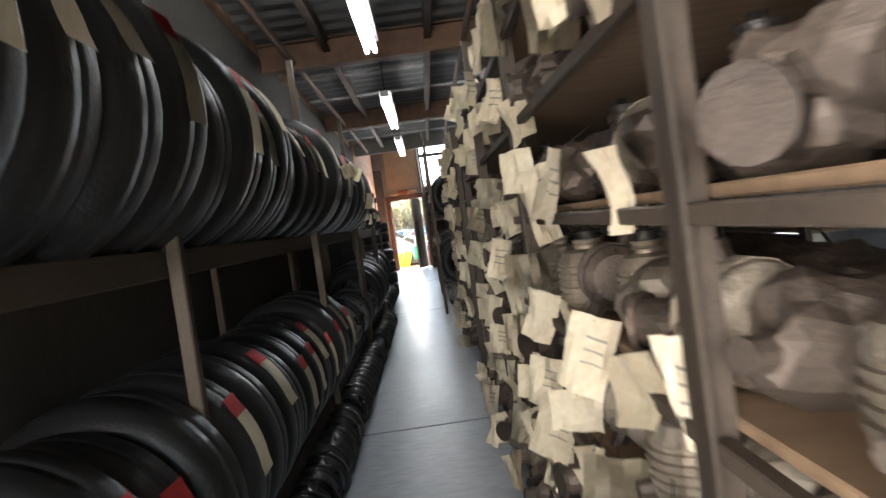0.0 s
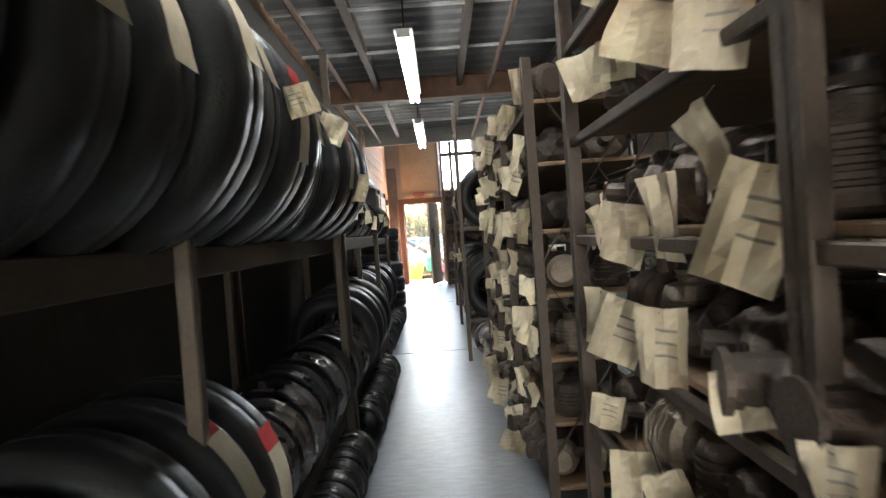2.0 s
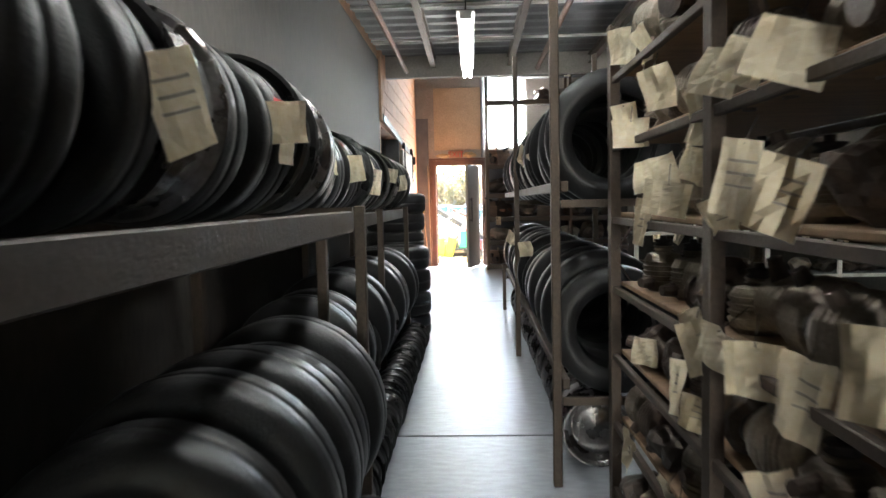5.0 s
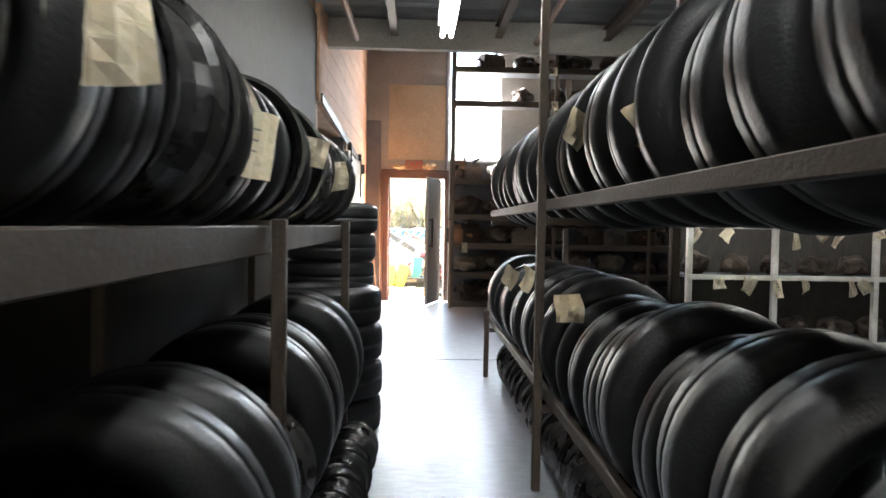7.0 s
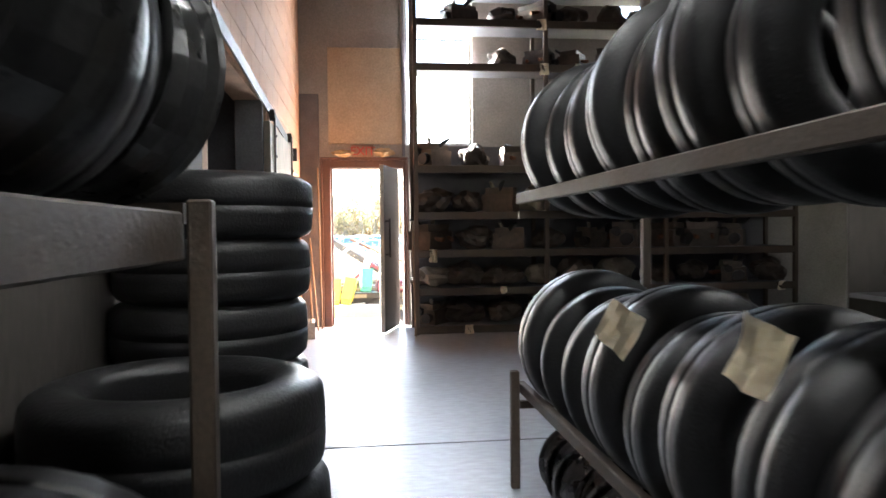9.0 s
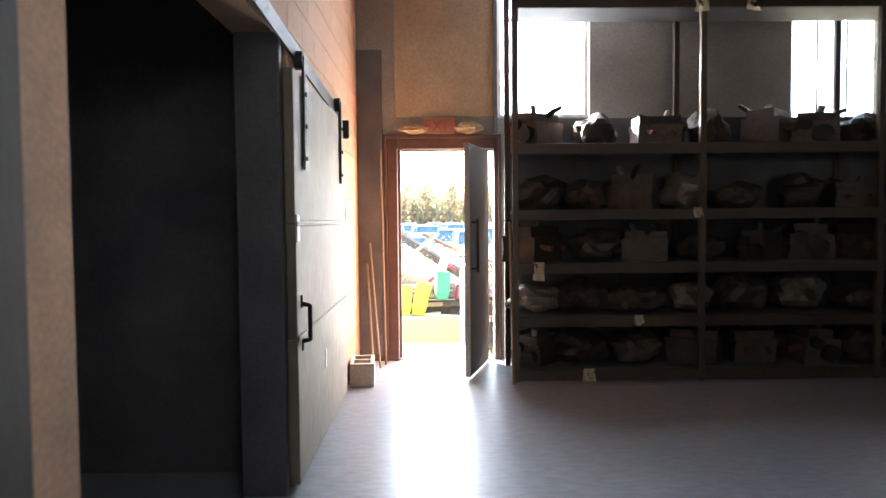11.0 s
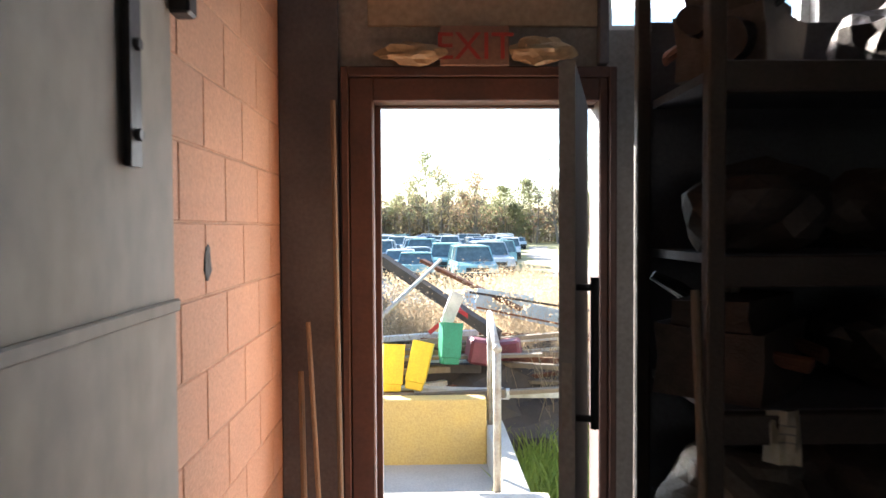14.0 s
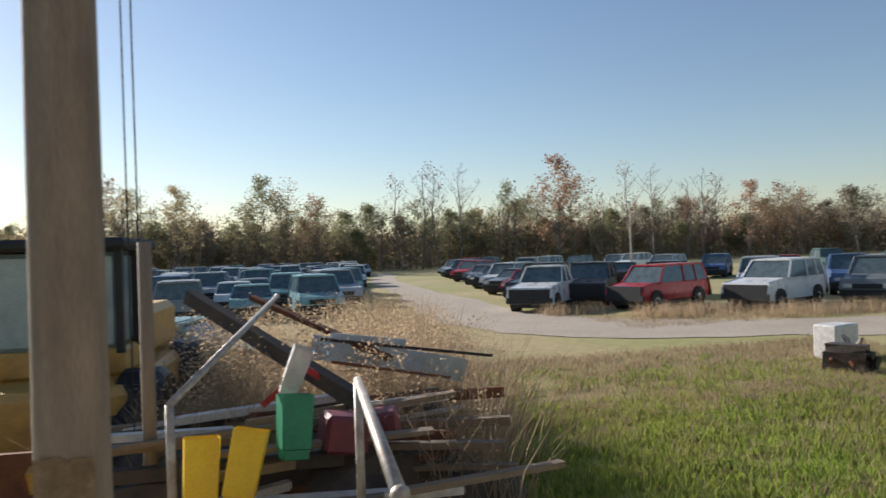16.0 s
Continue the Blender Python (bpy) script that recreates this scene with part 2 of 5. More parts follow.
def lathe(profile, seg=28, axis="Z", close=True, bm=None):
    """A body of revolution from (radius, height) pairs."""
    bm = bm or bmesh.new()
    rings = []
    for i in range(seg):
        a = 2 * math.pi * i / seg
        ring = []
        for r, h in profile:
            p = (r * math.cos(a), r * math.sin(a), h) if axis == "Z" else (r * math.cos(a), h, r * math.sin(a))
            ring.append(bm.verts.new(p))
        rings.append(ring)
    n = len(profile)
    for i in range(seg):
        A, B = rings[i], rings[(i + 1) % seg]
        for k in range(n if close else n - 1):
            bm.faces.new((A[k], A[(k + 1) % n], B[(k + 1) % n], B[k]))
    bmesh.ops.recalc_face_normals(bm, faces=bm.faces[:])
    return bm


def shell(ob, label, category):
    return tagged(ob, label, category, "", "structure")


def slab(name, dims, material, label, category, bevel=0.0):
    return shell(part(name, box(*dims, bevel), material), label, category)


# ---- the building ----
slab("floor", (-3.0, 9.0, -26.0, 0.14, -0.2, 0.0), M_floor, "worn smooth grey concrete warehouse floor", "floor")
for y in (-16.4, -10.5, -5.2):
    slab("trim", (-0.4, 8.9, y - 0.006, y + 0.006, -0.002, 0.0025), M_darkwall, "dark saw-cut joint in the concrete floor", "floor joint")
# exit wall with door opening and two windows
WY0, WY1, TOP = 0.0, 0.14, 4.8
exit_wall = bmesh.new()
for d in ((-0.6, -0.1, 0, TOP), (-0.1, 0.97, 2.15, TOP), (0.97, 1.86, 0, 2.35), (0.97, 1.86, 4.45, TOP), (1.86, 3.82, 0, TOP), (3.82, 4.7, 0, 2.3), (3.82, 4.7, 4.45, TOP), (4.7, 9.0, 0, TOP)):
    box(d[0], d[1], WY0, WY1, d[2], d[3], bm=exit_wall)
shell(part("wall_exit", exit_wall, M_wall), "dark grey painted block wall with the exit door", "wall")
slab("wall_east", (8.8, 9.0, -26, 0, 0, TOP), M_darkwall, "dim grey warehouse side wall", "wall")
slab("wall_north_part", (2.95, 9.0, -26.2, -26.0, 0, TOP), M_wall, "dim grey rear warehouse wall", "wall")
# Rear opening is assumed and never in view.
slab("wall_rear", (-3.0, 0.8, -26.2, -26.0, 0, TOP), M_wall, "dim grey rear warehouse wall beside the added opening", "wall")
slab("wall_rear_lintel", (0.8, 2.95, -26.2, -26.0, 2.9, TOP), M_wall, "grey wall above the added rear opening", "wall")
# west wall with the opening behind the sliding door, plus an unseen gap added for the side lamp
WX = -0.43
west = bmesh.new()
for d in ((-26, -22.8, 0, TOP), (-22.8, -21.4, 2.1, TOP), (-21.4, -5.3, 0, TOP), (-5.3, -3.3, 2.3, TOP), (-3.3, 0.0, 0, TOP)):
    box(WX - 0.2, WX, d[0], d[1], d[2], d[3], bm=west)
box(WX, WX + 0.040, -3.22, 0.0, 0.0, 4.5, bm=west)
box(WX, WX + 0.040, -5.5, -3.22, 2.36, 4.5, bm=west)
shell(part("wall_west", west, M_mortar), "salmon painted concrete block side wall", "wall")
# Near-black sheet added over the wall; its colour carries the shade behind the racks.
slab("wall_panelling", (WX + 0.001, WX + 0.014, -21.3, -5.5, 0, 3.1), M_shadeback, "dark lining added on the side wall, shade behind the tyre racks in its colour", "wall lining")
# Room shell added behind the opening, coloured dark so it looks unlit.
slab("wall_side_room", (-3.0, -2.85, -8.0, 0, 0, 3), M_darkwall, "added wall of the side room, its unlit look put into the dark colour", "wall")
slab("wall_side_room_back", (-2.85, WX - 0.2, -3.0, -2.85, 0, 3), M_darkwall, "added wall of the side room, its unlit look put into the dark colour", "wall")
slab("wall_side_room_front", (-2.85, WX - 0.2, -8.0, -7.85, 0, 3), M_darkwall, "added wall of the side room, its unlit look put into the dark colour", "wall")
slab("ceiling_side_room", (-3.0, WX - 0.2, -8.0, -2.85, 3.0, 3.1), M_darkwall, "added ceiling of the side room, coloured dark to look unlit", "ceiling")


def corrugated(name, x0, x1, y0, y1, z, label):
    bm = bmesh.new()
    n = int((y1 - y0) / 0.075)
    rows = []
    for i in range(n + 1):
        y = y0 + (y1 - y0) * i / n
        h = 0.03 * ((i // 2) % 2)
        rows.append([bm.verts.new((x, y, z + h)) for x in (x0, x1)])
    for a, b in zip(rows, rows[1:]):
        bm.faces.new((a[0], b[0], b[1], a[1]))
    top = bmesh.ops.extrude_face_region(bm, geom=bm.faces[:])
    bmesh.ops.translate(bm, vec=(0, 0, 0.12), verts=[v for v in top["geom"] if isinstance(v, bmesh.types.BMVert)])
    return shell(part(name, bm, M_deck), label, "ceiling")


corrugated("ceiling", -0.6, 9.0, -26.0, -4.96, 3.22, "dark corrugated metal deck under the loft")
corrugated("ceiling_high", -0.6, 9.0, -4.96, 0.2, TOP, "dark corrugated high roof deck")
slab("wall_header", (-0.43, 9.0, -5.0, -4.9, 2.96, TOP), M_wall, "header wall where the low ceiling ends", "wall")


def ibeam(name, a, b, h, w, material, label):
    """A steel I-beam lying level from a to b."""
    bm = bmesh.new()
    a, b = Vector(a), Vector(b)
    n = (b - a).normalized()
    side = Vector((-n.y, n.x, 0))
    for dz, ww, hh in ((-h / 2, w, 0.014), (h / 2, w, 0.014), (0, 0.012, h)):
        c = (a + b) / 2 + Vector((0, 0, dz))
        rot = Matrix((side, n, Vector((0, 0, 1)))).transposed().to_4x4()
        bmesh.ops.create_cube(bm, size=1, matrix=Matrix.Translation(c) @ rot @ Matrix.Diagonal((ww, (b - a).length, hh, 1)))
    return shell(part(name, bm, material), label, "beam")


for y in (-20.6, -13.7, -9.3):
    ibeam("cross_beam", (-0.43, y, 3.08), (8.8, y, 3.08), 0.26, 0.16, M_steelbrown, "rusty brown steel cross beam under the ceiling")
for x in (0.25, 1.25, 2.3, 3.5):
    ibeam("joist", (x, -26, 3.14), (x, -5.0, 3.14), 0.11, 0.07, M_rack, "brown steel joist running along the ceiling")
for y in (-19, -17.4, -15.8, -12.2, -10.8, -7.6, -6.2):
    shell(part("conduit", rod((-0.4, y, 3.17), (6, y, 3.17), 0.018), M_galv), "thin steel conduit under the ceiling", "conduit")
for x in (-0.1, 1.6):
    shell(part("conduit", rod((x, -24, 3.02), (x, -5.1, 3.02), 0.03), M_steelbrown), "rusty pipe under the ceiling", "pipe")


def ceiling_lamp(x, y, z=2.72, length=2.4):
    t = thing("ceiling_light", (x, y, z), "white strip light with two bare tubes on chains", "ceiling light", "strip lights")
    bm = bmesh.new()
    for (px, pz), (qx, qz) in (((-0.10, 0.0), (0.10, 0.0)),):
        box(-0.045, 0.045, -length / 2, length / 2, 0.0, 0.06, bm=bm)
        box(-0.07, 0.07, -length / 2, length / 2, 0.058, 0.066, bm=bm)
    part("housing", bm, M_galv, t)
    for s in (-0.032, 0.032):
        part("tube", rod((s, -length / 2 + 0.03, -0.025), (s, length / 2 - 0.03, -0.025), 0.017, seg=10), M_tube, t, smooth=True)
    for s in (-0.9, 0.9):
        part("chain", rod((0, s, 0.06), (0, s, 3.2 - z), 0.006, seg=5), M_blackiron, t)
    return t


ceiling_lamp(0.74, -16.2)
ceiling_lamp(0.72, -11.7)
ceiling_lamp(0.70, -7.65)
ceiling_lamp(3.0, -8.2)

# ---- exit door ----
frame_door = thing("door_1", (0, 0, 0), "open exit door with red-brown wooden frame, hinged inward", "door", kind="structure")
for d in ((-0.099, 0.0, 0, 2.149), (0.93, 0.968, 0, 2.149), (0.0, 0.93, 2.05, 2.149)):
    part("door_frame", box(d[0], d[1], -0.035, 0.142, d[2], d[3], 0.006), M_frame, frame_door)
for d in ((-0.13, -0.10, 0, 2.19), (0.97, 1.0, 0, 2.19), (-0.10, 0.97, 2.15, 2.19)):
    part("casing", box(d[0], d[1], -0.05, -0.002, d[2], d[3], 0.004), M_frame, frame_door)
for d in ((0.0, 0.025, 0, 2.05), (0.025, 0.93, 2.04, 2.05)):
    part("door_stop", box(d[0], d[1], 0.06, 0.1, d[2], d[3], 0.003), M_frame, frame_door)
part("threshold", box(0.0, 0.93, 0.0, 0.14, 0.0, 0.012, 0.003), M_conc, frame_door)
leaf_at = Matrix.Translation((0.853, -0.078, 0)) @ Matrix.Rotation(math.atan2(-0.80, -0.225), 4, "Z")
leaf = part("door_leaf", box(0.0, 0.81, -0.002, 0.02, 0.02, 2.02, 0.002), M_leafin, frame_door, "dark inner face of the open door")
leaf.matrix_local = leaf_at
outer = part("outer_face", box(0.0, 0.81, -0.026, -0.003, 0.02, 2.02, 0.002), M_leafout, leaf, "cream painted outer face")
part("edge_strip", box(0.811, 0.816, -0.027, 0.021, 0.02, 2.02), M_wall, leaf, "worn grey door edge")
part("latch_plate", box(0.8165, 0.819, -0.018, 0.012, 0.93, 1.13), M_galrail, leaf, "steel latch plate")
bm = rod((0.75, 0.075, 0.92), (0.75, 0.075, 1.38), 0.013)
rod((0.75, 0.02, 0.95), (0.75, 0.075, 0.95), 0.011, bm=bm)
rod((0.75, 0.02, 1.35), (0.75, 0.075, 1.35), 0.011, bm=bm)
part("handle", bm, M_blackiron, leaf, "black pull handle", True)
for z in (0.3, 1.02, 1.8):
    part("hinge", rod((0, -0.01, z), (0, -0.01, z + 0.1), 0.012), M_blackiron, leaf)
shell(part("wall_panel", box(-0.02, 0.95, -0.02, -0.002, 2.36, 3.6, 0.004), M_tanpanel), "tan boarded panel above the exit door", "wall panel")
shell(part("trim_post", box(0.925, 0.965, -0.06, -0.004, 2.2, 4.6, 0.004), M_darkwall), "dark vertical trim beside the door", "trim")
shell(part("trim_corner", box(-0.384, -0.14, -0.03, -0.002, 0, 3.0, 0.004), M_darkwall), "dark boarding between corner and door frame", "trim")

# exit sign
sign = thing("exit_sign", (0.415, -0.055, 2.19), "faded exit sign with red letters above the door", "sign")
part("board", box(-0.14, 0.14, -0.01, 0.05, 0.0, 0.16, 0.003), M_signboard, sign)
cu = bpy.data.curves.new("letters", "FONT")
cu.body, cu.size, cu.extrude, cu.align_x = "EXIT", 0.155, 0.003, "CENTER"
tmp = bpy.data.objects.new("letters_shape", cu)
scene.collection.objects.link(tmp)
text_mesh = bpy.data.meshes.new_from_object(tmp)
bpy.data.objects.remove(tmp)
text_mesh.materials.clear()
text_mesh.materials.append(M_exit)
letters = part("letters", text_mesh, None, sign, "red capital letters")
letters.matrix_local = pose(0, -0.015, 0.024, 90, 0, 0)


def lump(name, at, size, material, label, category, seed, squash=(1, 1, 1), cuts=3):
    """A crumpled irregular body."""
    bm = bmesh.new()
    bmesh.ops.create_icosphere(bm, subdivisions=cuts, radius=1)
    for v in bm.verts:
        n = noise.noise(v.co * 1.7 + Vector((seed * 7.3, 0, 0))) + 0.5 * noise.noise(v.co * 4 + Vector((0, seed * 3.1, 0)))
        v.co = Vector((v.co.x * squash[0], v.co.y * squash[1], v.co.z * squash[2])) * size * (1 + 0.45 * n)
    ob = part(name, bm, material)
    ob.location = at
    return tagged(ob, label, category)


lump("foam_clump", (0.16, -0.055, 2.24), 0.1, M_foam, "crumpled yellowed foam above the door frame", "foam", 1, (1.2, 0.4, 0.42))
lump("foam_clump", (0.68, -0.055, 2.25), 0.11, M_foam, "crumpled yellowed foam above the door frame", "foam", 2, (1.2, 0.4, 0.5))


# ---- windows in the exit wall ----
def window(name, x0, x1, z0, z1, cols, bars):
    w = thing(name, ((x0 + x1) / 2, 0.1, z0), "tall steel window in the exit wall, bright with daylight", "window", kind="structure")
    cx = (x0 + x1) / 2
    hw = (x1 - x0) / 2
    for a in (-hw, hw - 0.04):
        part("window_frame", box(a, a + 0.04, -0.03, 0.03, 0, z1 - z0), M_galv, w)
    for a in (0, z1 - z0 - 0.04):
        part("window_frame", box(-hw + 0.04, hw - 0.04, -0.03, 0.03, a, a + 0.04), M_galv, w)
    for i in range(1, cols):
        x = -hw + 2 * hw * i / cols
        part("mullion", box(x - 0.012, x + 0.012, -0.02, 0.02, 0.04, z1 - z0 - 0.04), M_galv, w)
    for b in bars:
        part("glazing_bar", box(-hw + 0.04, hw - 0.04, -0.015, 0.015, b - z0 - 0.01, b - z0 + 0.01), M_galv, w)
    g = part("pane", box(-hw + 0.04, hw - 0.04, -0.003, 0.003, 0.04, z1 - z0 - 0.04), M_glass, w)
    g.visible_shadow = False
    return w


window("window_1", 0.97, 1.86, 2.35, 4.45, 1, (3.3, 3.75))
window("window_2", 3.82, 4.7, 2.3, 4.45, 3, (4.0,))

# ---- sliding fire door on the west wall ----
fd = thing("sliding_fire_door", (WX + 0.03, -3.28, 0.03), "grey metal-clad sliding fire door with iron strap hangers", "sliding door")
for i, (z0, z1) in enumerate(((0.0, 0.75), (0.75, 1.335), (1.335, 2.12))):
    part("cladding_sheet", box(0.0, 0.055 - 0.002 * i, 0, 1.94, z0, z1 - 0.004, 0.004), M_firedoor, fd)
    if i:
        part("seam", box(0.05, 0.064, 0.0, 1.94, z0 - 0.016, z0 + 0.012, 0.004), M_firedoor, fd)
for y in (0.24, 1.70):
    bm = box(0.056, 0.07, y - 0.025, y + 0.025, 1.62, 2.22)
    rod((0.063, y, 2.2), (0.02, y, 2.2), 0.05, seg=14, bm=bm)
    for z in (1.68, 1.85, 2.02):
        rod((0.06, y, z), (0.08, y, z), 0.012, seg=6, bm=bm)
    part("strap_hanger", bm, M_blackiron, fd, "black iron strap with wheel")
bm = rod((0.095, 0.13, 0.72), (0.095, 0.13, 0.91), 0.012)
rod((0.05, 0.13, 0.715), (0.095, 0.13, 0.725), 0.012, bm=bm)
rod((0.05, 0.13, 0.915), (0.095, 0.13, 0.905), 0.012, bm=bm)
box(0.05, 0.060, 0.105, 0.155, 0.67, 0.735, bm=bm)
box(0.05, 0.060, 0.105, 0.155, 0.895, 0.96, bm=bm)
part("handle", bm, M_blackiron, fd, "rusty black grip handle", True)
part("corner_plate", box(0.05, 0.062, 0.0, 0.07, 1.24, 1.38, 0.003), M_galv, fd)
part("edge_plate", box(0.05, 0.060, 0.85, 0.90, 0.42, 0.54, 0.003), M_galv, fd)
part("binder", box(0.045, 0.095, 1.93, 1.99, 1.98, 2.12, 0.006), M_blackiron, fd, "iron stay roller bracket")
track = bmesh.new()
beam((WX + 0.05, -5.4, 2.40), (WX + 0.05, -1.2, 2.18), 0.012, 0.09, bm=track)
shell(part("trim_track", track, M_blackiron), "sloping black iron door track on the wall", "door track")
shell(part("trim_jamb", box(WX - 0.19, WX + 0.03, -3.36, -3.29, 0, 2.3, 0.005), M_darkwall), "dark jamb of the side opening", "trim")

# things at the foot of the corner
blk = bmesh.new()
for d in ((-0.1, -0.07, -0.2, 0.2), (0.07, 0.1, -0.2, 0.2), (-0.07, 0.07, -0.2, -0.17), (-0.07, 0.07, 0.17, 0.2), (-0.07, 0.07, -0.015, 0.015)):
    box(d[0], d[1], d[2], d[3], 0, 0.19, bm=blk)
cb = part("concrete_block", blk, M_conc)
cb.matrix_world = pose(-0.27, -0.88, 0, 0, 0, 4)
tagged(cb, "loose hollow concrete block on the floor by the wall", "concrete block")
for i, (a, b, r) in enumerate((((-0.22, -0.42, 0), (-0.30, -0.06, 0.95), 0.012), ((-0.16, -0.36, 0), (-0.27, -0.05, 1.15), 0.010), ((-0.12, -0.20, 0), (-0.16, -0.06, 2.05), 0.011))):
    tagged(part("leaning_rod", rod(a, b, r), M_wood), "thin wooden rod leaning in the corner by the door", "rod", "leaning rods")
tagged(part("broom_handle", rod((1.0, -1.05, 0), (0.985, -0.93, 1.35), 0.013), M_wood), "worn wooden pole leaning on the parts rack", "pole")
hole = lump("wall_hole", (WX + 0.045, -0.985, 1.435), 0.048, M_cardark, "ragged dark hole knocked through the block wall", "hole", 9, (0.10, 0.62, 1.05))
shell(hole, "ragged dark hole knocked through the block wall", "hole")


# ---- tyres, rims and their racks ----
def tyre_mesh(r, w, hole_r):
    """A tyre about the y axis with a centre groove and rounded sidewalls."""
    h = w / 2
    g = 0.004
    prof = [(hole_r, -h * 0.72), (hole_r + 0.012, -h * 0.80), (hole_r + 0.02, -h * 0.9), (r * 0.74, -h), (r * 0.80, -h * 1.0), (r * 0.88, -h * 0.93), (r * 0.95, -h * 0.82), (r * 0.985, -h * 0.70),
            (r * 0.995, -h * 0.5), (r, -h * 0.25), (r, -h * 0.02), (r - g, -h * 0.015), (r - g, h * 0.015), (r, h * 0.02), (r, h * 0.25),
            (r * 0.995, h * 0.5), (r * 0.985, h * 0.70), (r * 0.95, h * 0.82), (r * 0.88, h * 0.93), (r * 0.80, h), (r * 0.74, h), (hole_r + 0.02, h * 0.9), (hole_r + 0.012, h * 0.80), (hole_r, h * 0.72), (hole_r + 0.03, 0)]
    bm = lathe(prof, 40, "Y")
    return mesh_of("tyre", bm, M_rubber, True)


def rim_mesh(r, w, material):
    h = w / 2
    prof = [(r, -h), (r * 0.97, -h * 0.9), (r * 0.90, -h * 0.8), (r * 0.86, -h * 0.3), (r * 0.80, 0), (r * 0.86, h * 0.3), (r * 0.90, h * 0.8), (r * 0.97, h * 0.9), (r, h),
            (r * 0.95, h), (r * 0.86, h * 0.82), (r * 0.80, h * 0.3), (r * 0.75, 0), (r * 0.80, -h * 0.3), (r * 0.86, -h * 0.82), (r * 0.95, -h)]
    bm = lathe(prof, 32, "Y")
    return mesh_of("rim", bm, material, False)


def disc_mesh(r, w, material):
    """The pressed centre of a wheel with a raised hub."""
    h = w / 2
    prof = [(0.0, h * 0.62), (0.032, h * 0.62), (0.036, h * 0.40), (r * 0.34, h * 0.36), (r * 0.5, h * 0.56), (r * 0.66, h * 0.50), (r * 0.845, h * 0.30),
            (r * 0.845, h * 0.22), (r * 0.66, h * 0.42), (r * 0.5, h * 0.48), (r * 0.34, h * 0.28), (0.0, h * 0.28)]
    return mesh_of("disc", lathe(prof, 24, "Y", False), material, True)


TYRES = [tyre_mesh(0.335, 0.235, 0.20), tyre_mesh(0.315, 0.215, 0.19), tyre_mesh(0.37, 0.275, 0.215), tyre_mesh(0.22, 0.17, 0.14)]
T_R = (0.335, 0.315, 0.37, 0.22)
T_W = (0.245, 0.225, 0.285, 0.18)
RIMS = [rim_mesh(0.215, 0.19, M_rim), rim_mesh(0.225, 0.2, M_rimdark), rim_mesh(0.20, 0.17, M_rim)]
R_R = (0.215, 0.225, 0.20)
DISCS = [disc_mesh(0.215, 0.19, M_rim), disc_mesh(0.225, 0.2, M_rimdark), disc_mesh(0.20, 0.17, M_rim)]


def curved_label(r, half_w, a0, a1, name="label_mesh"):
    """A label stuck round a tread: a strip on an arc about the y axis, angle 0 facing +x, up positive."""
    bm = bmesh.new()
    prev = None
    for i in range(9):
        a = a0 + (a1 - a0) * i / 8
        rr = r + 0.004 + 0.006 * (i in (0, 8))
        row = [bm.verts.new((rr * math.cos(a), s, rr * math.sin(a))) for s in (-half_w, half_w)]
        if prev:
            f = bm.faces.new((prev[0], row[0], row[1], prev[1]))
            f.material_index = 1 if i >= 7 else 0
        prev = row
    bmesh.ops.solidify(bm, geom=bm.faces[:], thickness=-0.001)
    return mesh_of(name, bm, [M_paper, M_red])


LABELS = [curved_label(r, 0.055, -0.2, 0.55) for r in T_R]
rng = random.Random(11)


def tyre(x, y, z, k, lab=False, tilt=0.0, spin=0.0, group="tyres on the rack", label="black used tyre standing on the steel rack"):
    t = part("tyre", TYRES[k])
    t.matrix_world = pose(x, y, z, 0, 0, tilt) @ pose(0, 0, 0, 0, spin, 0)
    tagged(t, label, "tyre", group)
    if lab:
        s = part("tread_label", LABELS[k], None, t, "cream paper label with a red end")
        s.matrix_local = pose(0, 0, 0, 0, -spin + rng.uniform(-25, 8), 0)
    return t


def flat_tyre(x, y, z, k):
    t = part("tyre", TYRES[k])
    t.matrix_world = pose(x, y, z, 90, 0, 0)
    return tagged(t, "black tyre lying flat in a stack on the floor", "tyre", "stacked tyres")


def rim(x, y, z, k, tilt=0.0, flip=1, group="rims on the rack"):
    t = part("loose_wheel", RIMS[k])
    t.matrix_world = pose(x, y, z, 0, 0, tilt + (180 if flip < 0 else 0)) @ pose(0, 0, 0, 0, rng.uniform(0, 72), 0)
    part("disc", DISCS[k], None, t)
    return tagged(t, "scuffed steel wheel rim standing on its edge", "wheel rim", group)


def pallet_rack(name, x0, x1, y0, y1, levels, top, bays, label):
    """Two rows of uprights with beams between them at each level."""
    r = thing(name, ((x0 + x1) / 2, (y0 + y1) / 2, 0), label, "rack")
    ox, oy = (x0 + x1) / 2, (y0 + y1) / 2
    step = (y1 - y0) / bays
    for i in range(bays + 1):
        y = y0 + step * i - oy
        for x in (x0 - ox, x1 - ox):
            part("upright", box(x - 0.02, x + 0.02, y - 0.02, y + 0.02, 0, top, 0.004), M_rack, r)
        for z in [0.15] + [l for l in levels]:
            part("tie", box(x0 - ox + 0.026, x1 - ox - 0.026, y - 0.012, y + 0.012, z - 0.02, z + 0.015), M_rack, r)
    for z in levels:
        for x in (x0 - ox, x1 - ox):
            part("beam", box(x - 0.02 + (0.047 if x < 0 else -0.047), x + 0.02 + (0.047 if x < 0 else -0.047), y0 - oy, y1 - oy, z - 0.08, z, 0.004), M_rack, r)
    return r


# west side rack of tyres along the aisle
pallet_rack("tyre_rack", -0.33, 0.30, -21.2, -14.1, (0.30, 1.29), 2.35, 3, "brown steel tyre rack along the dark side wall")
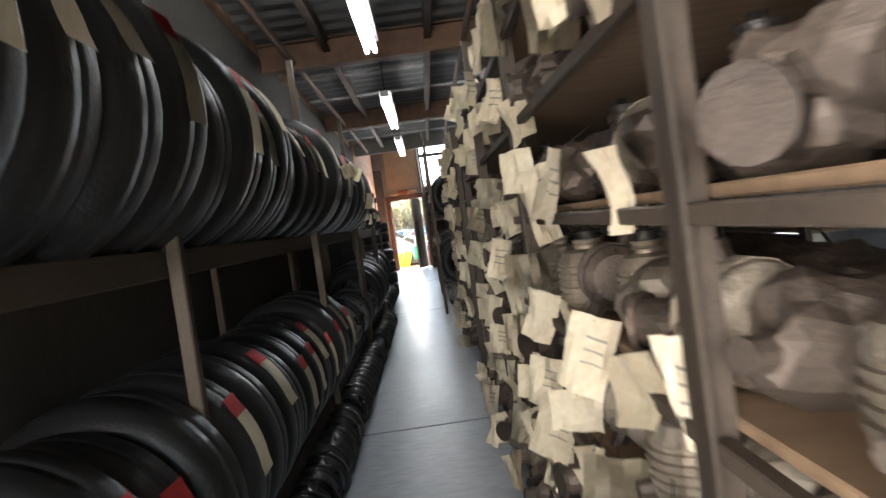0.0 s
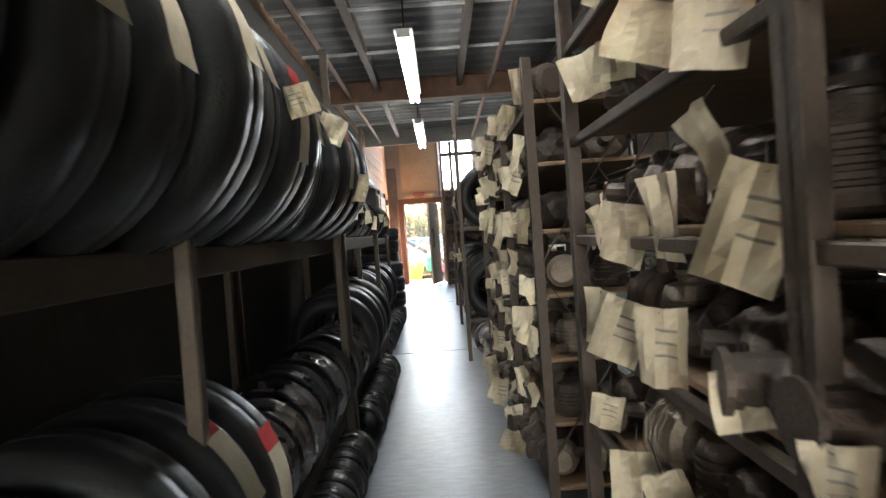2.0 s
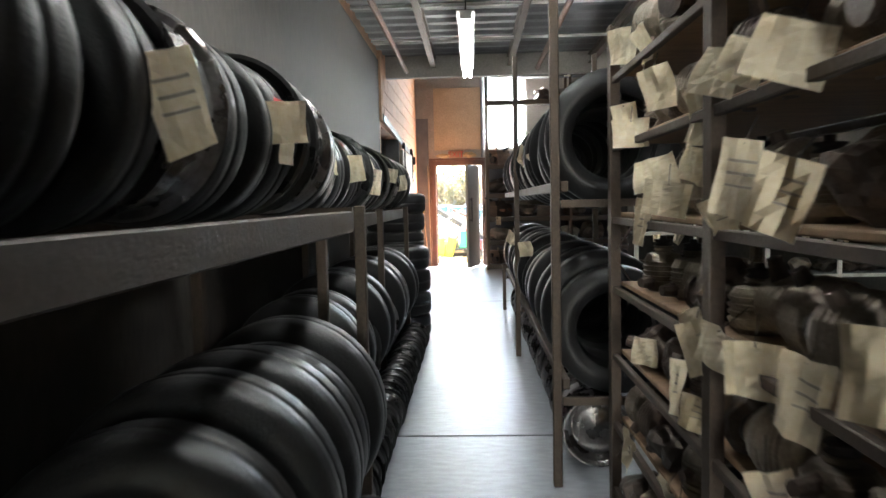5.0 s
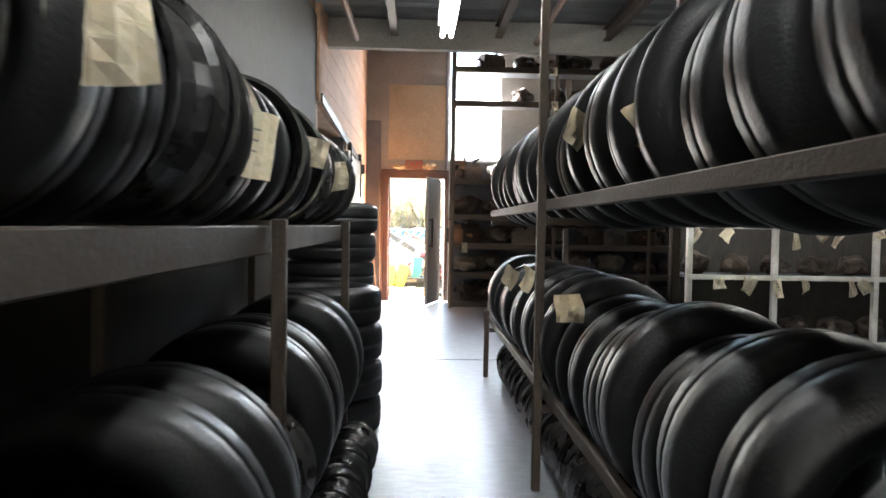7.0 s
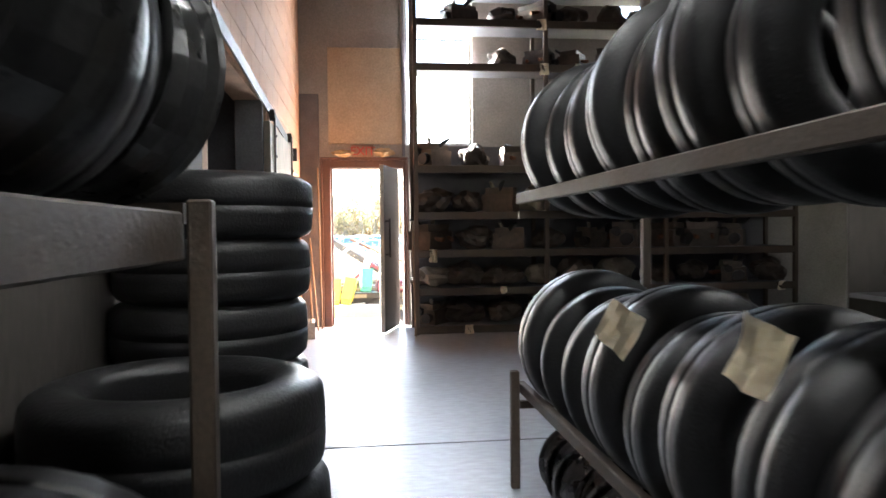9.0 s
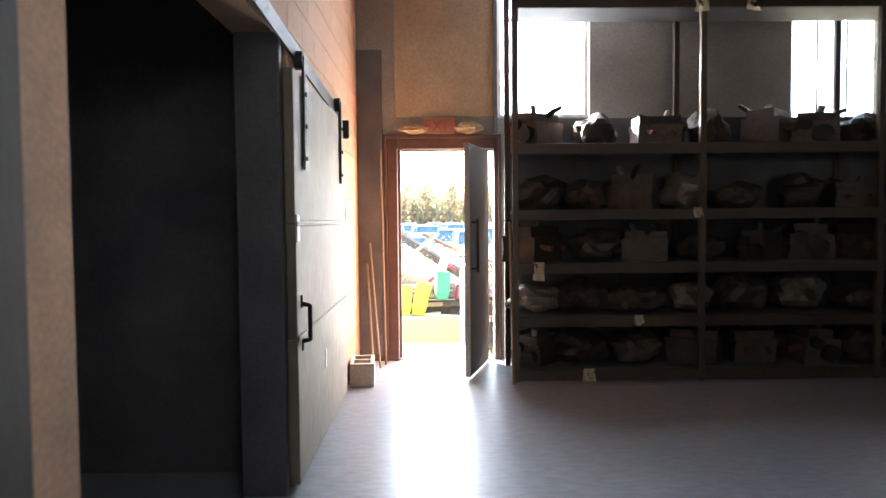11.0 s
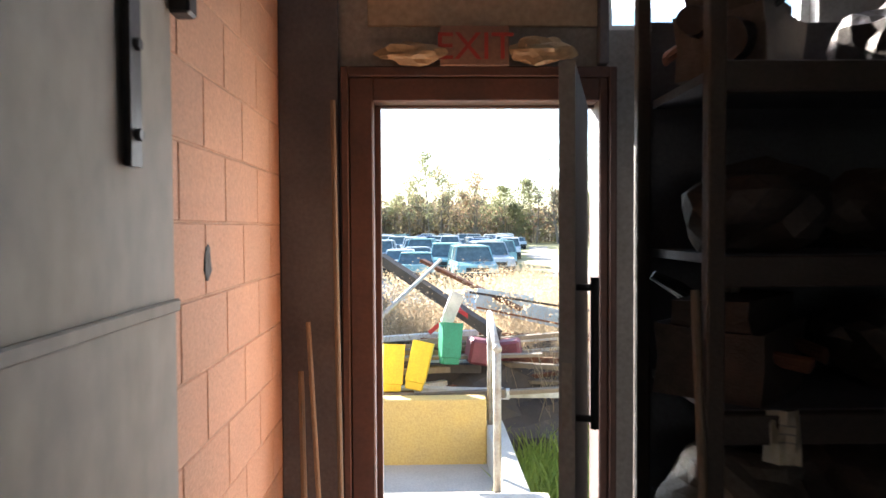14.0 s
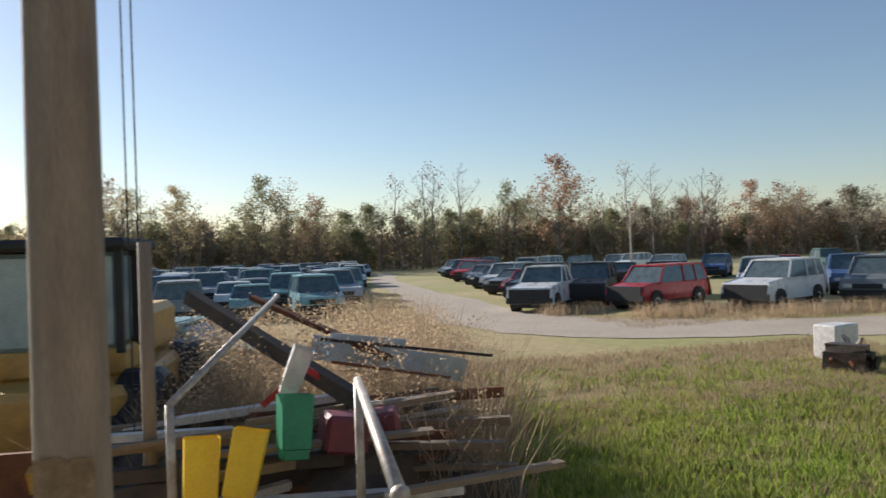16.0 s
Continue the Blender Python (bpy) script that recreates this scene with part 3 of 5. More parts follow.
pallet_rack("tyre_rack", -0.33, 0.30, -13.9, -11.75, (0.30, 1.29), 1.31, 1, "low brown steel tyre rack along the dark side wall")
pallet_rack("tyre_rack", -0.38, 0.12, -11.6, -8.0, (0.30, 1.26), 1.28, 2, "low brown steel tyre rack along the dark side wall")
y = -21.1
while y < -14.35:
    k = rng.choice((0, 2, 2))
    tyre(0.13 + rng.uniform(-0.02, 0.03), y + T_W[k] / 2, 1.29 + T_R[k] - 0.03, k, rng.random() < 0.8, rng.uniform(-3, 3), rng.uniform(0, 360), label="black new tyre with a paper label on the rack")
    y += T_W[k] + rng.uniform(0.0, 0.03)
y = -21.1
while y < -11.95:
    if y < -16.2 or y > -13.2:
        k = rng.choice((0, 1))
        tyre(0.08, y + T_W[k] / 2, 0.30 + T_R[k] - 0.03, k, y < -16 and rng.random() < 0.6, rng.uniform(-4, 4), rng.uniform(0, 360))
        w = T_W[k]
    else:
        k = rng.choice((0, 1, 2))
        w = 0.2
        rim(0.14, y + w / 2, 0.30 + R_R[k], k, rng.uniform(-5, 5))
    y += w + rng.uniform(0.0, 0.03)
# smaller wheels and tyres on the upper tier of the low racks
for y0, y1, cx, z in ((-13.85, -11.85, 0.02, 1.29), (-11.5, -8.1, -0.08, 1.26)):
    y = y0
    while y < y1:
        if rng.random() < 0.4:
            k = rng.choice((1, 1, 0))
            rim(cx + 0.02, y + 0.1, z + R_R[k], k, rng.uniform(-10, 10))
            y += 0.215
        else:
            tyre(cx, y + 0.1, z + T_R[3] - 0.012, 3, rng.random() < 0.15, rng.uniform(-10, 10), rng.uniform(0, 360), label="small black used tyre standing on the low rack")
            y += T_W[3] + rng.uniform(0.0, 0.05)
y = -11.5
while y < -8.25:
    if rng.random() < 0.45:
        k = rng.choice((0, 1, 2))
        rim(0.0, y + 0.1, 0.30 + R_R[k], k, rng.uniform(-8, 8))
        y += 0.215
    else:
        k = rng.choice((0, 1))
        tyre(-0.085, y + T_W[k] / 2, 0.30 + T_R[k] - 0.03, k, rng.random() < 0.2, rng.uniform(-6, 6), rng.uniform(0, 360))
        y += T_W[k] + rng.uniform(0.0, 0.03)
# small dark wheels on the floor along the foot of the racks
floor_wheel, floor_disc = rim_mesh(0.125, 0.13, M_rimdark), disc_mesh(0.125, 0.13, M_rimdark)
y = -20.9
while y < -8.2:
    if min(abs(y - p) for p in (-21.2, -18.833, -16.467, -14.1, -13.9, -11.75, -11.6, -9.8, -8.0)) > 0.11 or y > -11.7:
        t = part("loose_wheel", floor_wheel)
        t.matrix_world = pose(0.325 if y < -11.7 else 0.19, y, 0.125, 0, 0, rng.uniform(-12, 12)) @ pose(0, 0, 0, 0, rng.uniform(0, 72), 0)
        part("disc", floor_disc, None, t)
        tagged(t, "small black wheel rim standing on the floor under the rack", "wheel rim", "rims under the rack")
    y += 0.16
for i in range(4):
    flat_tyre(-0.04 + rng.uniform(-0.015, 0.015), -7.5, 0.1175 + i * 0.219, 0)
for i in range(7):
    flat_tyre(-0.105 + rng.uniform(-0.015, 0.015), -6.78, 0.1075 + i * 0.2, 1)


TAG_SPOTS = [(0.51, -16.1, 1.72), (0.50, -15.2, 1.78), (0.50, -14.6, 1.6), (0.25, -13.3, 1.56), (0.25, -12.6, 1.58), (0.15, -11.0, 1.55), (0.15, -10.2, 1.52), (0.15, -9.4, 1.56), (0.15, -8.8, 1.53)]
# ---- parts shelves with tags ----
def tag_mesh(seed, w, h):
    """A creased, curled paper tag hanging from its top edge."""
    r = random.Random(seed)
    bm = bmesh.new()
    vs = (0.0, 0.12, 0.26, 0.295, 0.42, 0.455, 0.58, 0.61, 0.8, 1.0)
    us = (0.0, 0.16, 0.4, 0.62, 0.82, 1.0)
    curl, twist, fold = r.uniform(-0.22, 0.22), r.uniform(-0.25, 0.25), r.uniform(-0.012, 0.012)
    cut = r.uniform(0.0, 0.25)
    g = []
    for v in vs:
        row = []
        for u0 in us:
            u = u0 - 0.5
            d = curl * u * u * w * 3 + twist * u * v * w + fold * math.sin(v * 5 + seed) + 0.008 * math.sin(seed + 9 * u + 4 * v)
            row.append(bm.verts.new((d, u * w * (1 - 0.12 * math.sin(seed) * v), -v * h + cut * h * 0.4 * u * (v > 0.9))))
        g.append(row)
    for j in range(len(vs) - 1):
        for i in range(len(us) - 1):
            f = bm.faces.new((g[j][i], g[j][i + 1], g[j + 1][i + 1], g[j + 1][i]))
            if j in (2, 4, 6) and 0 < i < 3 + (seed + j) % 2 and seed % 3 == 0:
                f.material_index = 1
    bmesh.ops.solidify(bm, geom=bm.faces[:], thickness=0.0008)
    me = mesh_of("tag", bm, [M_paper, M_ink])
    return me


TAGS = [tag_mesh(s, 0.085 + 0.05 * ((s * 37) % 10) / 10, 0.09 + 0.08 * ((s * 53) % 10) / 10) for s in range(14)]


WIRE = mesh_of("tag_wire", rod((0.0, 0.0, -0.01), (0.07, 0.01, 0.05), 0.0015, seg=5), M_blackiron)
for i, (x, y, z) in enumerate(TAG_SPOTS):
    t = part("paper_tag", TAGS[i])
    t.matrix_world = pose(x, y, z, rng.uniform(-25, 25), 0, -50 + rng.uniform(-15, 15))
    tagged(t, "cream paper tag hanging on a tyre", "paper tag", "paper tags")


def alternator_mesh(seed):
    """A lumpy cast machine: ribbed drum, end bells, pulley and mounting ears; axis up or along."""
    r = random.Random(seed)
    R = r.uniform(0.065, 0.09)
    H = r.uniform(0.13, 0.19)
    prof = [(0.0, 0), (R * 0.7, 0), (R * 0.95, 0.015), (R, 0.03)]
    z = 0.03
    while z < H * 0.62:
        prof += [(R * 1.03, z), (R * 1.03, z + 0.008), (R * 0.94, z + 0.010), (R * 0.94, z + 0.016)]
        z += 0.018
    prof += [(R, H * 0.66), (R * 0.8, H * 0.82), (R * 0.4, H * 0.86), (R * 0.4, H * 0.9), (R * 0.5, H * 0.91), (R * 0.42, H * 0.95), (R * 0.5, H), (0.0, H)]
    bm = lathe(prof, 16, "Z", False)
    me = mesh_of("machine", bm, r.choice((M_alu, M_alu, M_iron)))
    me["tall"], me["wide"] = H, R
    return me


def gearcase_mesh(seed):
    """A cast housing: noisy bell, flange and stub shaft."""
    r = random.Random(seed)
    bm = bmesh.new()
    bmesh.ops.create_icosphere(bm, subdivisions=3, radius=0.1)
    for v in bm.verts:
        n = noise.noise(v.co * 14 + Vector((seed * 5.1, 0, 0)))
        v.co *= 1 + 0.5 * n
        v.co.z = max(-0.075, v.co.z * 0.85)
    bmesh.ops.translate(bm, vec=(0, 0, 0.075), verts=bm.verts[:])
    return mesh_of("casting", bm, r.choice((M_iron, M_iron, M_alu)))


CASE_PARTS = [(n, mesh_of(n, b, m)) for n, b, m in (
    ("output_shaft", rod((0.03, 0.01, 0.075), (0.14, 0.05, 0.09), 0.028, 0.022, 10), M_iron),
    ("neck", rod((0, -0.03, 0.055), (-0.02, -0.14, 0.06), 0.05, 0.04, 12), M_iron),
    ("flange", rod((-0.02, -0.138, 0.06), (-0.02, -0.15, 0.06), 0.05, seg=14), M_iron))]
EAR = bmesh.new()
rod((0.055, 0, 0.0), (0.115, 0, 0.0), 0.024, 0.017, 8, EAR)
EAR = mesh_of("mounting_ear", EAR, M_iron)
PULLEY = mesh_of("pulley", lathe([(0.0, 0.0), (0.03, 0.0), (0.033, 0.004), (0.024, 0.011), (0.033, 0.018), (0.033, 0.022), (0.012, 0.024), (0.012, 0.036), (0.0, 0.036)], 14, "Z", False), M_blackiron, True)
PARTS = [alternator_mesh(s) for s in range(7)] + [gearcase_mesh(s) for s in range(6)]


def shelf_rack(x0, x1, y0, y1, levels, top, bays, label, name="parts_rack", board=M_board):
    r = thing(name, ((x0 + x1) / 2, (y0 + y1) / 2, 0), label, "shelving")
    ox, oy = (x0 + x1) / 2, (y0 + y1) / 2
    step = (y1 - y0) / bays
    for i in range(bays + 1):
        y = y0 + step * i - oy
        for x in (x0 - ox, x1 - ox):
            bm = box(x - 0.022, x + 0.022, y - 0.003, y + 0.003, 0, top)
            box(x - (0.022 if x < 0 else -0.016), x - (0.016 if x < 0 else -0.022), y - 0.03, y + 0.03, 0, top, bm=bm)
            part("upright", bm, M_rack, r, "brown slotted steel angle post")
        if i in (0, bays):
            for z in range(2):
                z0 = 0.25 + z * (top - 0.3) / 2
                part("brace", beam((x0 - ox, y, z0), (x1 - ox, y, z0 + (top - 0.35) / 2), 0.03, 0.004), M_rack, r)
                part("brace", beam((x1 - ox, y + 0.008, z0), (x0 - ox, y + 0.008, z0 + (top - 0.35) / 2), 0.03, 0.004), M_rack, r)
    for z in levels:
        part("shelf_board", box(x0 - ox + 0.024, x1 - ox - 0.024, y0 - oy, y1 - oy, z - 0.018, z, 0.003), board, r)
        for x in (x0 - ox, x1 - ox):
            part("shelf_edge", box(x - 0.012, x + 0.012, y0 - oy, y1 - oy, z - 0.045, z - 0.0185, 0.003), M_rack, r)
    return r


def stock(x0, x1, y0, y1, z, pitch, tags, seed, rows=1, clear=0.26):
    """Machines along a shelf, most with a paper tag wired to them that hangs over the edge."""
    r = random.Random(seed)
    y = y0 + 0.1
    while y < y1 - 0.08:
        for row in range(rows):
            ob = part("salvaged_part", r.choice(PARTS))
            kind = ob.data.name.startswith("machine")
            x = x0 + 0.12 + row * 0.22 + r.uniform(-0.02, 0.03)
            if kind and r.random() < 0.5:
                ob.matrix_world = pose(x, y - 0.08, z + 0.09, -90, 0, r.uniform(-25, 25))
            else:
                ob.matrix_world = pose(x, y + r.uniform(-0.03, 0.03), z, 0, 0, r.uniform(0, 360))
            ob.name = "alternator" if kind else "gear_housing"
            if kind and row == 0:
                p = part("pulley", PULLEY, None, ob, "dark grooved pulley")
                p.matrix_local = pose(0, 0, ob.data["tall"])
                for n in range(2):
                    ear = part("mounting_ear", EAR, None, ob)
                    ear.matrix_local = pose(0, 0, 0.035 + 0.05 * n, 0, 0, n * 170 + y * 50)
            if not kind and row == 0:
                for n, me in CASE_PARTS:
                    part(n, me, None, ob)
            tagged(ob, "greasy cast alternator standing on the shelf" if kind else "greasy cast iron gear housing on the shelf", "car part", "salvaged parts")
            if row == 0 and r.random() < tags and y > -19.85:
                t = part("paper_tag", r.choice(TAGS))
                t.matrix_world = pose(x0 - r.uniform(0.012, 0.03), y + r.uniform(-0.05, 0.05), z + r.uniform(0.03, 0.19), r.uniform(-22, 22), r.uniform(-10, 12), r.uniform(5, 75))
                wr = part("tag_wire", WIRE, None, t, "thin twisted wire")
                tagged(t, "creased cream paper tag wired to a part", "paper tag", "paper tags")
        y += pitch * r.uniform(0.75, 1.25)


RX = 1.30
LEVELS = (0.14, 0.42, 0.70, 0.98, 1.26, 1.55, 1.82)
shelf_rack(RX, RX + 0.56, -22.6, -15.95, LEVELS, 2.12, 5, "brown steel shelving crammed with tagged car parts")
shelf_rack(RX, RX + 0.56, -15.04, -11.5, LEVELS, 2.0, 3, "brown steel shelving with tagged alternators and castings")
for i, z in enumerate(LEVELS):
    stock(RX - (0.07 if z < 0.3 else 0.0), RX + 0.5, -22.4, -16.0, z, 0.19, 0.78, 40 + i, 2)
    stock(RX - (0.07 if z < 0.3 else 0.0), RX + 0.5, -15.0, -11.55, z, 0.20, 0.7, 70 + i, 1)
    stock(RX + 0.22, RX + 0.5, -15.0, -14.6, z, 0.24, 0.5, 170 + i, 1)
# the next row of shelving, seen across the gap
shelf_rack(2.75, 3.3, -17.5, -11.5, LEVELS, 2.0, 4, "brown steel shelving in the next aisle")
for i, z in enumerate(LEVELS):
    stock(2.75, 3.3, -16.6, -14.2, z, 0.3, 0.5, 110 + i, 1)

# ---- wheel rack on the east side ----
wr = thing("wheel_rack", (1.42, -8.7, 0), "dark steel cradle rack full of tyres and rims", "rack")
for dy in (-2.5, 0.22, 2.75):
    for dx in (-0.325, 0.325):
        top = 0.56 if dy > 2 and dx < 0 else 2.5
        part("upright", box(dx - 0.02, dx + 0.02, dy - 0.02, dy + 0.02, 0, top, 0.004), M_rack, wr)
    for z in (0.40, 1.30):
        part("tie", box(-0.3, 0.3, dy - 0.014, dy + 0.014, z - 0.02, z + 0.015), M_rack, wr)
for z in (0.50, 1.40):
    for dx in (-0.283, 0.283):
        part("rail", box(dx - 0.018, dx + 0.018, -2.5, 2.8, z - 0.05, z, 0.004), M_rack, wr)
y = -11.0
while y < -6.2:
    k = rng.choice((0, 1, 0))
    tyre(1.42, y + T_W[k] / 2, 1.40 + (T_R[k] ** 2 - 0.265 ** 2) ** 0.5 + 0.005, k, False, rng.uniform(-16, 4), rng.uniform(0, 360), label="glossy black used tyre in the cradle rack")
    y += T_W[k] + rng.uniform(0.02, 0.11)
y = -11.0
while y < -6.2:
    k = rng.choice((0, 1, 0))
    tyre(1.42, y + T_W[k] / 2, 0.50 + (T_R[k] ** 2 - 0.265 ** 2) ** 0.5 + 0.005, k, False, rng.uniform(-16, 4), rng.uniform(0, 360), label="glossy black used tyre in the cradle rack")
    y += T_W[k] + rng.uniform(0.02, 0.1)
small_rim, small_disc = rim_mesh(0.175, 0.15, M_rim), disc_mesh(0.175, 0.15, M_rim)
y = -10.9
while y < -6.05:
    t = part("loose_wheel", small_rim)
    t.matrix_world = pose(1.33, y, 0.175, 0, 0, rng.uniform(-16, 10)) @ pose(0, 0, 0, 0, rng.uniform(0, 72), 0)
    part("disc", small_disc, None, t)
    tagged(t, "small scuffed steel rim standing on the floor", "wheel rim", "rims under the rack")
    y += 0.18
for x, y, z in ((1.12, -9.2, 1.70), (1.11, -9.9, 1.62), (1.12, -8.0, 1.05), (1.13, -7.3, 1.0), (1.12, -9.0, 1.0)):
    t = part("paper_tag", rng.choice(TAGS))
    t.matrix_world = pose(x, y, z, rng.uniform(-35, 35), 0, 40 + rng.uniform(-20, 20))
    tagged(t, "grey-cream paper tag hanging on a tyre", "paper tag", "paper tags")
# white shelf in the next aisle
ws = thing("white_shelf", (3.3, -6.8, 0), "white painted steel shelf with hanging tagged parts", "shelf")
for x in (-0.83, -0.2, 0.55, 1.3, 2.1):
    part("leg", box(x - 0.02, x + 0.02, -0.02, 0.02, 0, 1.34, 0.003), M_white, ws)
for z in (0.45, 0.93, 1.30):
    part("rail", box(-0.85, 2.12, -0.024, -0.004, z - 0.018, z + 0.018, 0.003), M_white, ws)
for z in (0.47, 0.94):
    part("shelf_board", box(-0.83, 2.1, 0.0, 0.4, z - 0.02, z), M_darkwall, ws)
# Dark sheet added to hide the sunlit floor behind this shelf.
part("back_sheet", box(-0.83, 2.1, 0.405, 0.415, 0.2, 1.34), M_shadeback, ws, "dark sheet added at the back")
for z in (0.47, 0.94):
    x = 2.6
    while x < 5.3:
        g = part("gear_housing", rng.choice(PARTS[7:]))
        g.matrix_world = pose(x, -6.6 + rng.uniform(-0.05, 0.05), z, 0, 0, rng.uniform(0, 360))
        tagged(g, "greasy cast part on the white shelf", "car part", "parts on the white shelf")
        x += rng.uniform(0.2, 0.34)
for i in range(26):
    t = part("paper_tag", rng.choice(TAGS))
    t.matrix_world = pose(2.55 + i * 0.11 + rng.uniform(-0.05, 0.05), -6.83, rng.choice((0.92, 0.93, 1.28)), rng.uniform(-45, 45), 0, rng.uniform(30, 150)) @ Matrix.Diagonal((1, 0.7, rng.uniform(0.6, 1.0), 1))
    tagged(t, "cream paper tag hanging on the white shelf", "paper tag", "paper tags")

# ---- tall rack in front of the exit wall ----
TL = (0.10, 0.55, 1.0, 1.45, 2.0, 3.2, 3.72, 4.15)
r3 = thing("tall_parts_rack", (3.2, -0.62, 0), "tall dark steel rack loaded with engines and castings", "shelving")
for x in (-2.17, -0.6, 0.9, 2.6):
    for yy in (-0.33, 0.33):
        part("upright", box(x - 0.025, x + 0.025, yy - 0.025, yy + 0.025, 0, 4.5, 0.004), M_rack, r3)
for z in TL:
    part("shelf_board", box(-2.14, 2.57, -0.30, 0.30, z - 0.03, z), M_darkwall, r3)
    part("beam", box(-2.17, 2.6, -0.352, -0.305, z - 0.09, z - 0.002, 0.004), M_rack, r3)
part("back_sheet", box(-2.14, 2.57, 0.335, 0.345, 0.1, 2.3), M_darkwall, r3, "dark sheet added at the back")


def rough(bm, seed):
    """Breaks up straight cast faces."""
    bmesh.ops.subdivide_edges(bm, edges=bm.edges[:], cuts=1)
    for v in bm.verts:
        v.co += Vector((noise.noise(v.co * 9 + Vector((seed, 0, 0))), noise.noise(v.co * 9 + Vector((0, seed, 4))), noise.noise(v.co * 8 + Vector((3, 0, seed))))) * 0.025
        v.co.z = max(0, v.co.z)
    return bm


def engine_mesh(seed):
    return mesh_of("engine", rough(box(-0.16, 0.16, -0.22, 0.22, 0.0, 0.225), seed), M_iron)


ENGINE_PARTS = [(n, mesh_of(n, rough(b, 3), m)) for n, b, m in (
    ("cylinder_head", box(-0.12, 0.12, -0.2, 0.2, 0.215, 0.31), M_iron),
    ("crank_pulley", rod((0.05, -0.20, 0.1), (0.05, -0.28, 0.1), 0.08, seg=16), M_blackiron),
    ("pump_pulley", rod((-0.08, -0.20, 0.2), (-0.08, -0.27, 0.2), 0.05, seg=12), M_blackiron),
    ("exhaust_pipe", rod((-0.14, -0.13, 0.16), (-0.25, -0.10, 0.12), 0.022, 0.03, 8), M_rust),
    ("exhaust_pipe", rod((-0.14, 0.12, 0.16), (-0.25, 0.10, 0.12), 0.022, 0.03, 8), M_rust),
    ("intake_pipe", rod((0.02, -0.1, 0.29), (0.05, -0.12, 0.39), 0.022, seg=8), M_alu),
    ("hose", rod((0.1, 0.0, 0.28), (0.22, 0.1, 0.38), 0.03, 0.02, 8), M_rubber))]


def dress_engine(ob):
    for n, me in ENGINE_PARTS:
        part(n, me, None, ob)


ENGINES = [engine_mesh(s) for s in range(4)]
for zi, z in enumerate(TL):
    x = 1.22 if z != 3.72 else 1.6
    while x < 5.6:
        e = part("engine_block", rng.choice(ENGINES + PARTS[7:]))
        big = 1.0 if e.data.name.startswith("engine") else 2.1
        grow_x, grow_z = big * rng.uniform(0.75, 1.15), big * rng.uniform(0.7, 1.0)
        e.matrix_world = pose(x + rng.uniform(0, 0.05), -0.62 + rng.uniform(-0.05, 0.05), z, 0, 0, rng.uniform(0, 360)) @ Matrix.Diagonal((grow_x, grow_x, grow_z, 1))
        if 3.0 < z:
            if z != 3.72 and x < 2.0:
                bpy.data.objects.remove(e)
                x += 0.45
                continue
        if big == 1.0:
            dress_engine(e)
        tagged(e, "greasy black engine block on the tall rack", "engine", "engines on the rack")
        if rng.random() < 0.18:
            t = part("paper_tag", rng.choice(TAGS))
            t.matrix_world = pose(x, -0.98, z + 0.01, 0, 0, 90 + rng.uniform(-25, 25))
            tagged(t, "cream paper tag hanging from an engine", "paper tag", "paper tags")
        x += rng.uniform(0.42, 0.55)


# ---- outdoors ----
GZ = -1.0


def ground_height(x, y):
    d = max(0.0, (y - 4) / 20)
    return GZ + 0.015 * noise.noise(Vector((x * 0.25, y * 0.25, 0))) * min(1, d + 0.3)


bm = bmesh.new()
xs = [-1500, -400, -150, -60] + [-30 + 1.5 * i for i in range(61)] + [90, 150, 400, 1500]
ys = [0.145, 1, 2, 3] + [4 + 1.2 * i for i in range(50)] + [75, 100, 140, 250, 600, 2500]
grid = [[bm.verts.new((x, y, ground_height(x, y) - 0.005)) for x in xs] for y in ys]
for a, b in zip(grid, grid[1:]):
    for i in range(len(xs) - 1):
        bm.faces.new((a[i], a[i + 1], b[i + 1], b[i]))
shell(part("ground", bm, M_ground, smooth=True), "patchy green and dry brown grass ground", "ground")


def strip(name, centre, widths, material, label, lift):
    """A road strip laid over the ground along a centre line."""
    bm = bmesh.new()
    prev = None
    pts = []
    for (p, w), (q, v) in zip(zip(centre, widths), zip(centre[1:], widths[1:])):
        for i in range(8):
            f = i / 8
            pts.append((Vector(p).lerp(Vector(q), f), w + (v - w) * f))
    for i, (p, w) in enumerate(pts):
        d = (pts[min(i + 1, len(pts) - 1)][0] - pts[max(i - 1, 0)][0]).normalized()
        n = Vector((-d.y, d.x))
        row = []
        for k in range(7):
            s = (k / 6 - 0.5) * (w + 1.3 * noise.noise(Vector((p.x * 0.6, p.y * 0.6, 0 if k < 3 else 9))))
            c = p + n * s
            row.append(bm.verts.new((c.x, c.y, ground_height(c.x, c.y) + lift)))
        if prev:
            for k in range(6):
                bm.faces.new((prev[k], prev[k + 1], row[k + 1], row[k]))
        prev = row
    return shell(part(name, bm, material, smooth=True), label, "road")


strip("road", [(45, 10.5), (26, 14.0), (16, 16.3), (10.2, 19.2), (8.0, 25), (9.3, 40), (10.6, 61), (16, 95)], [4.2, 4.2, 4.2, 5.2, 4.6, 3.0, 2.4, 2.4], M_road, "pale gravel track curving through the yard", 0.012)

# landing and ramp behind the door
bm = bmesh.new()
prof = [(0.141, -0.02), (1.2, -0.05), (3.0, -0.72), (4.0, -0.80)]
v0 = [[bm.verts.new((x, y, z)) for x in (-1.6, 0.93)] for y, z in prof]
vb = [[bm.verts.new((x, y, -1.3)) for x in (-1.6, 0.93)] for y, z in prof]
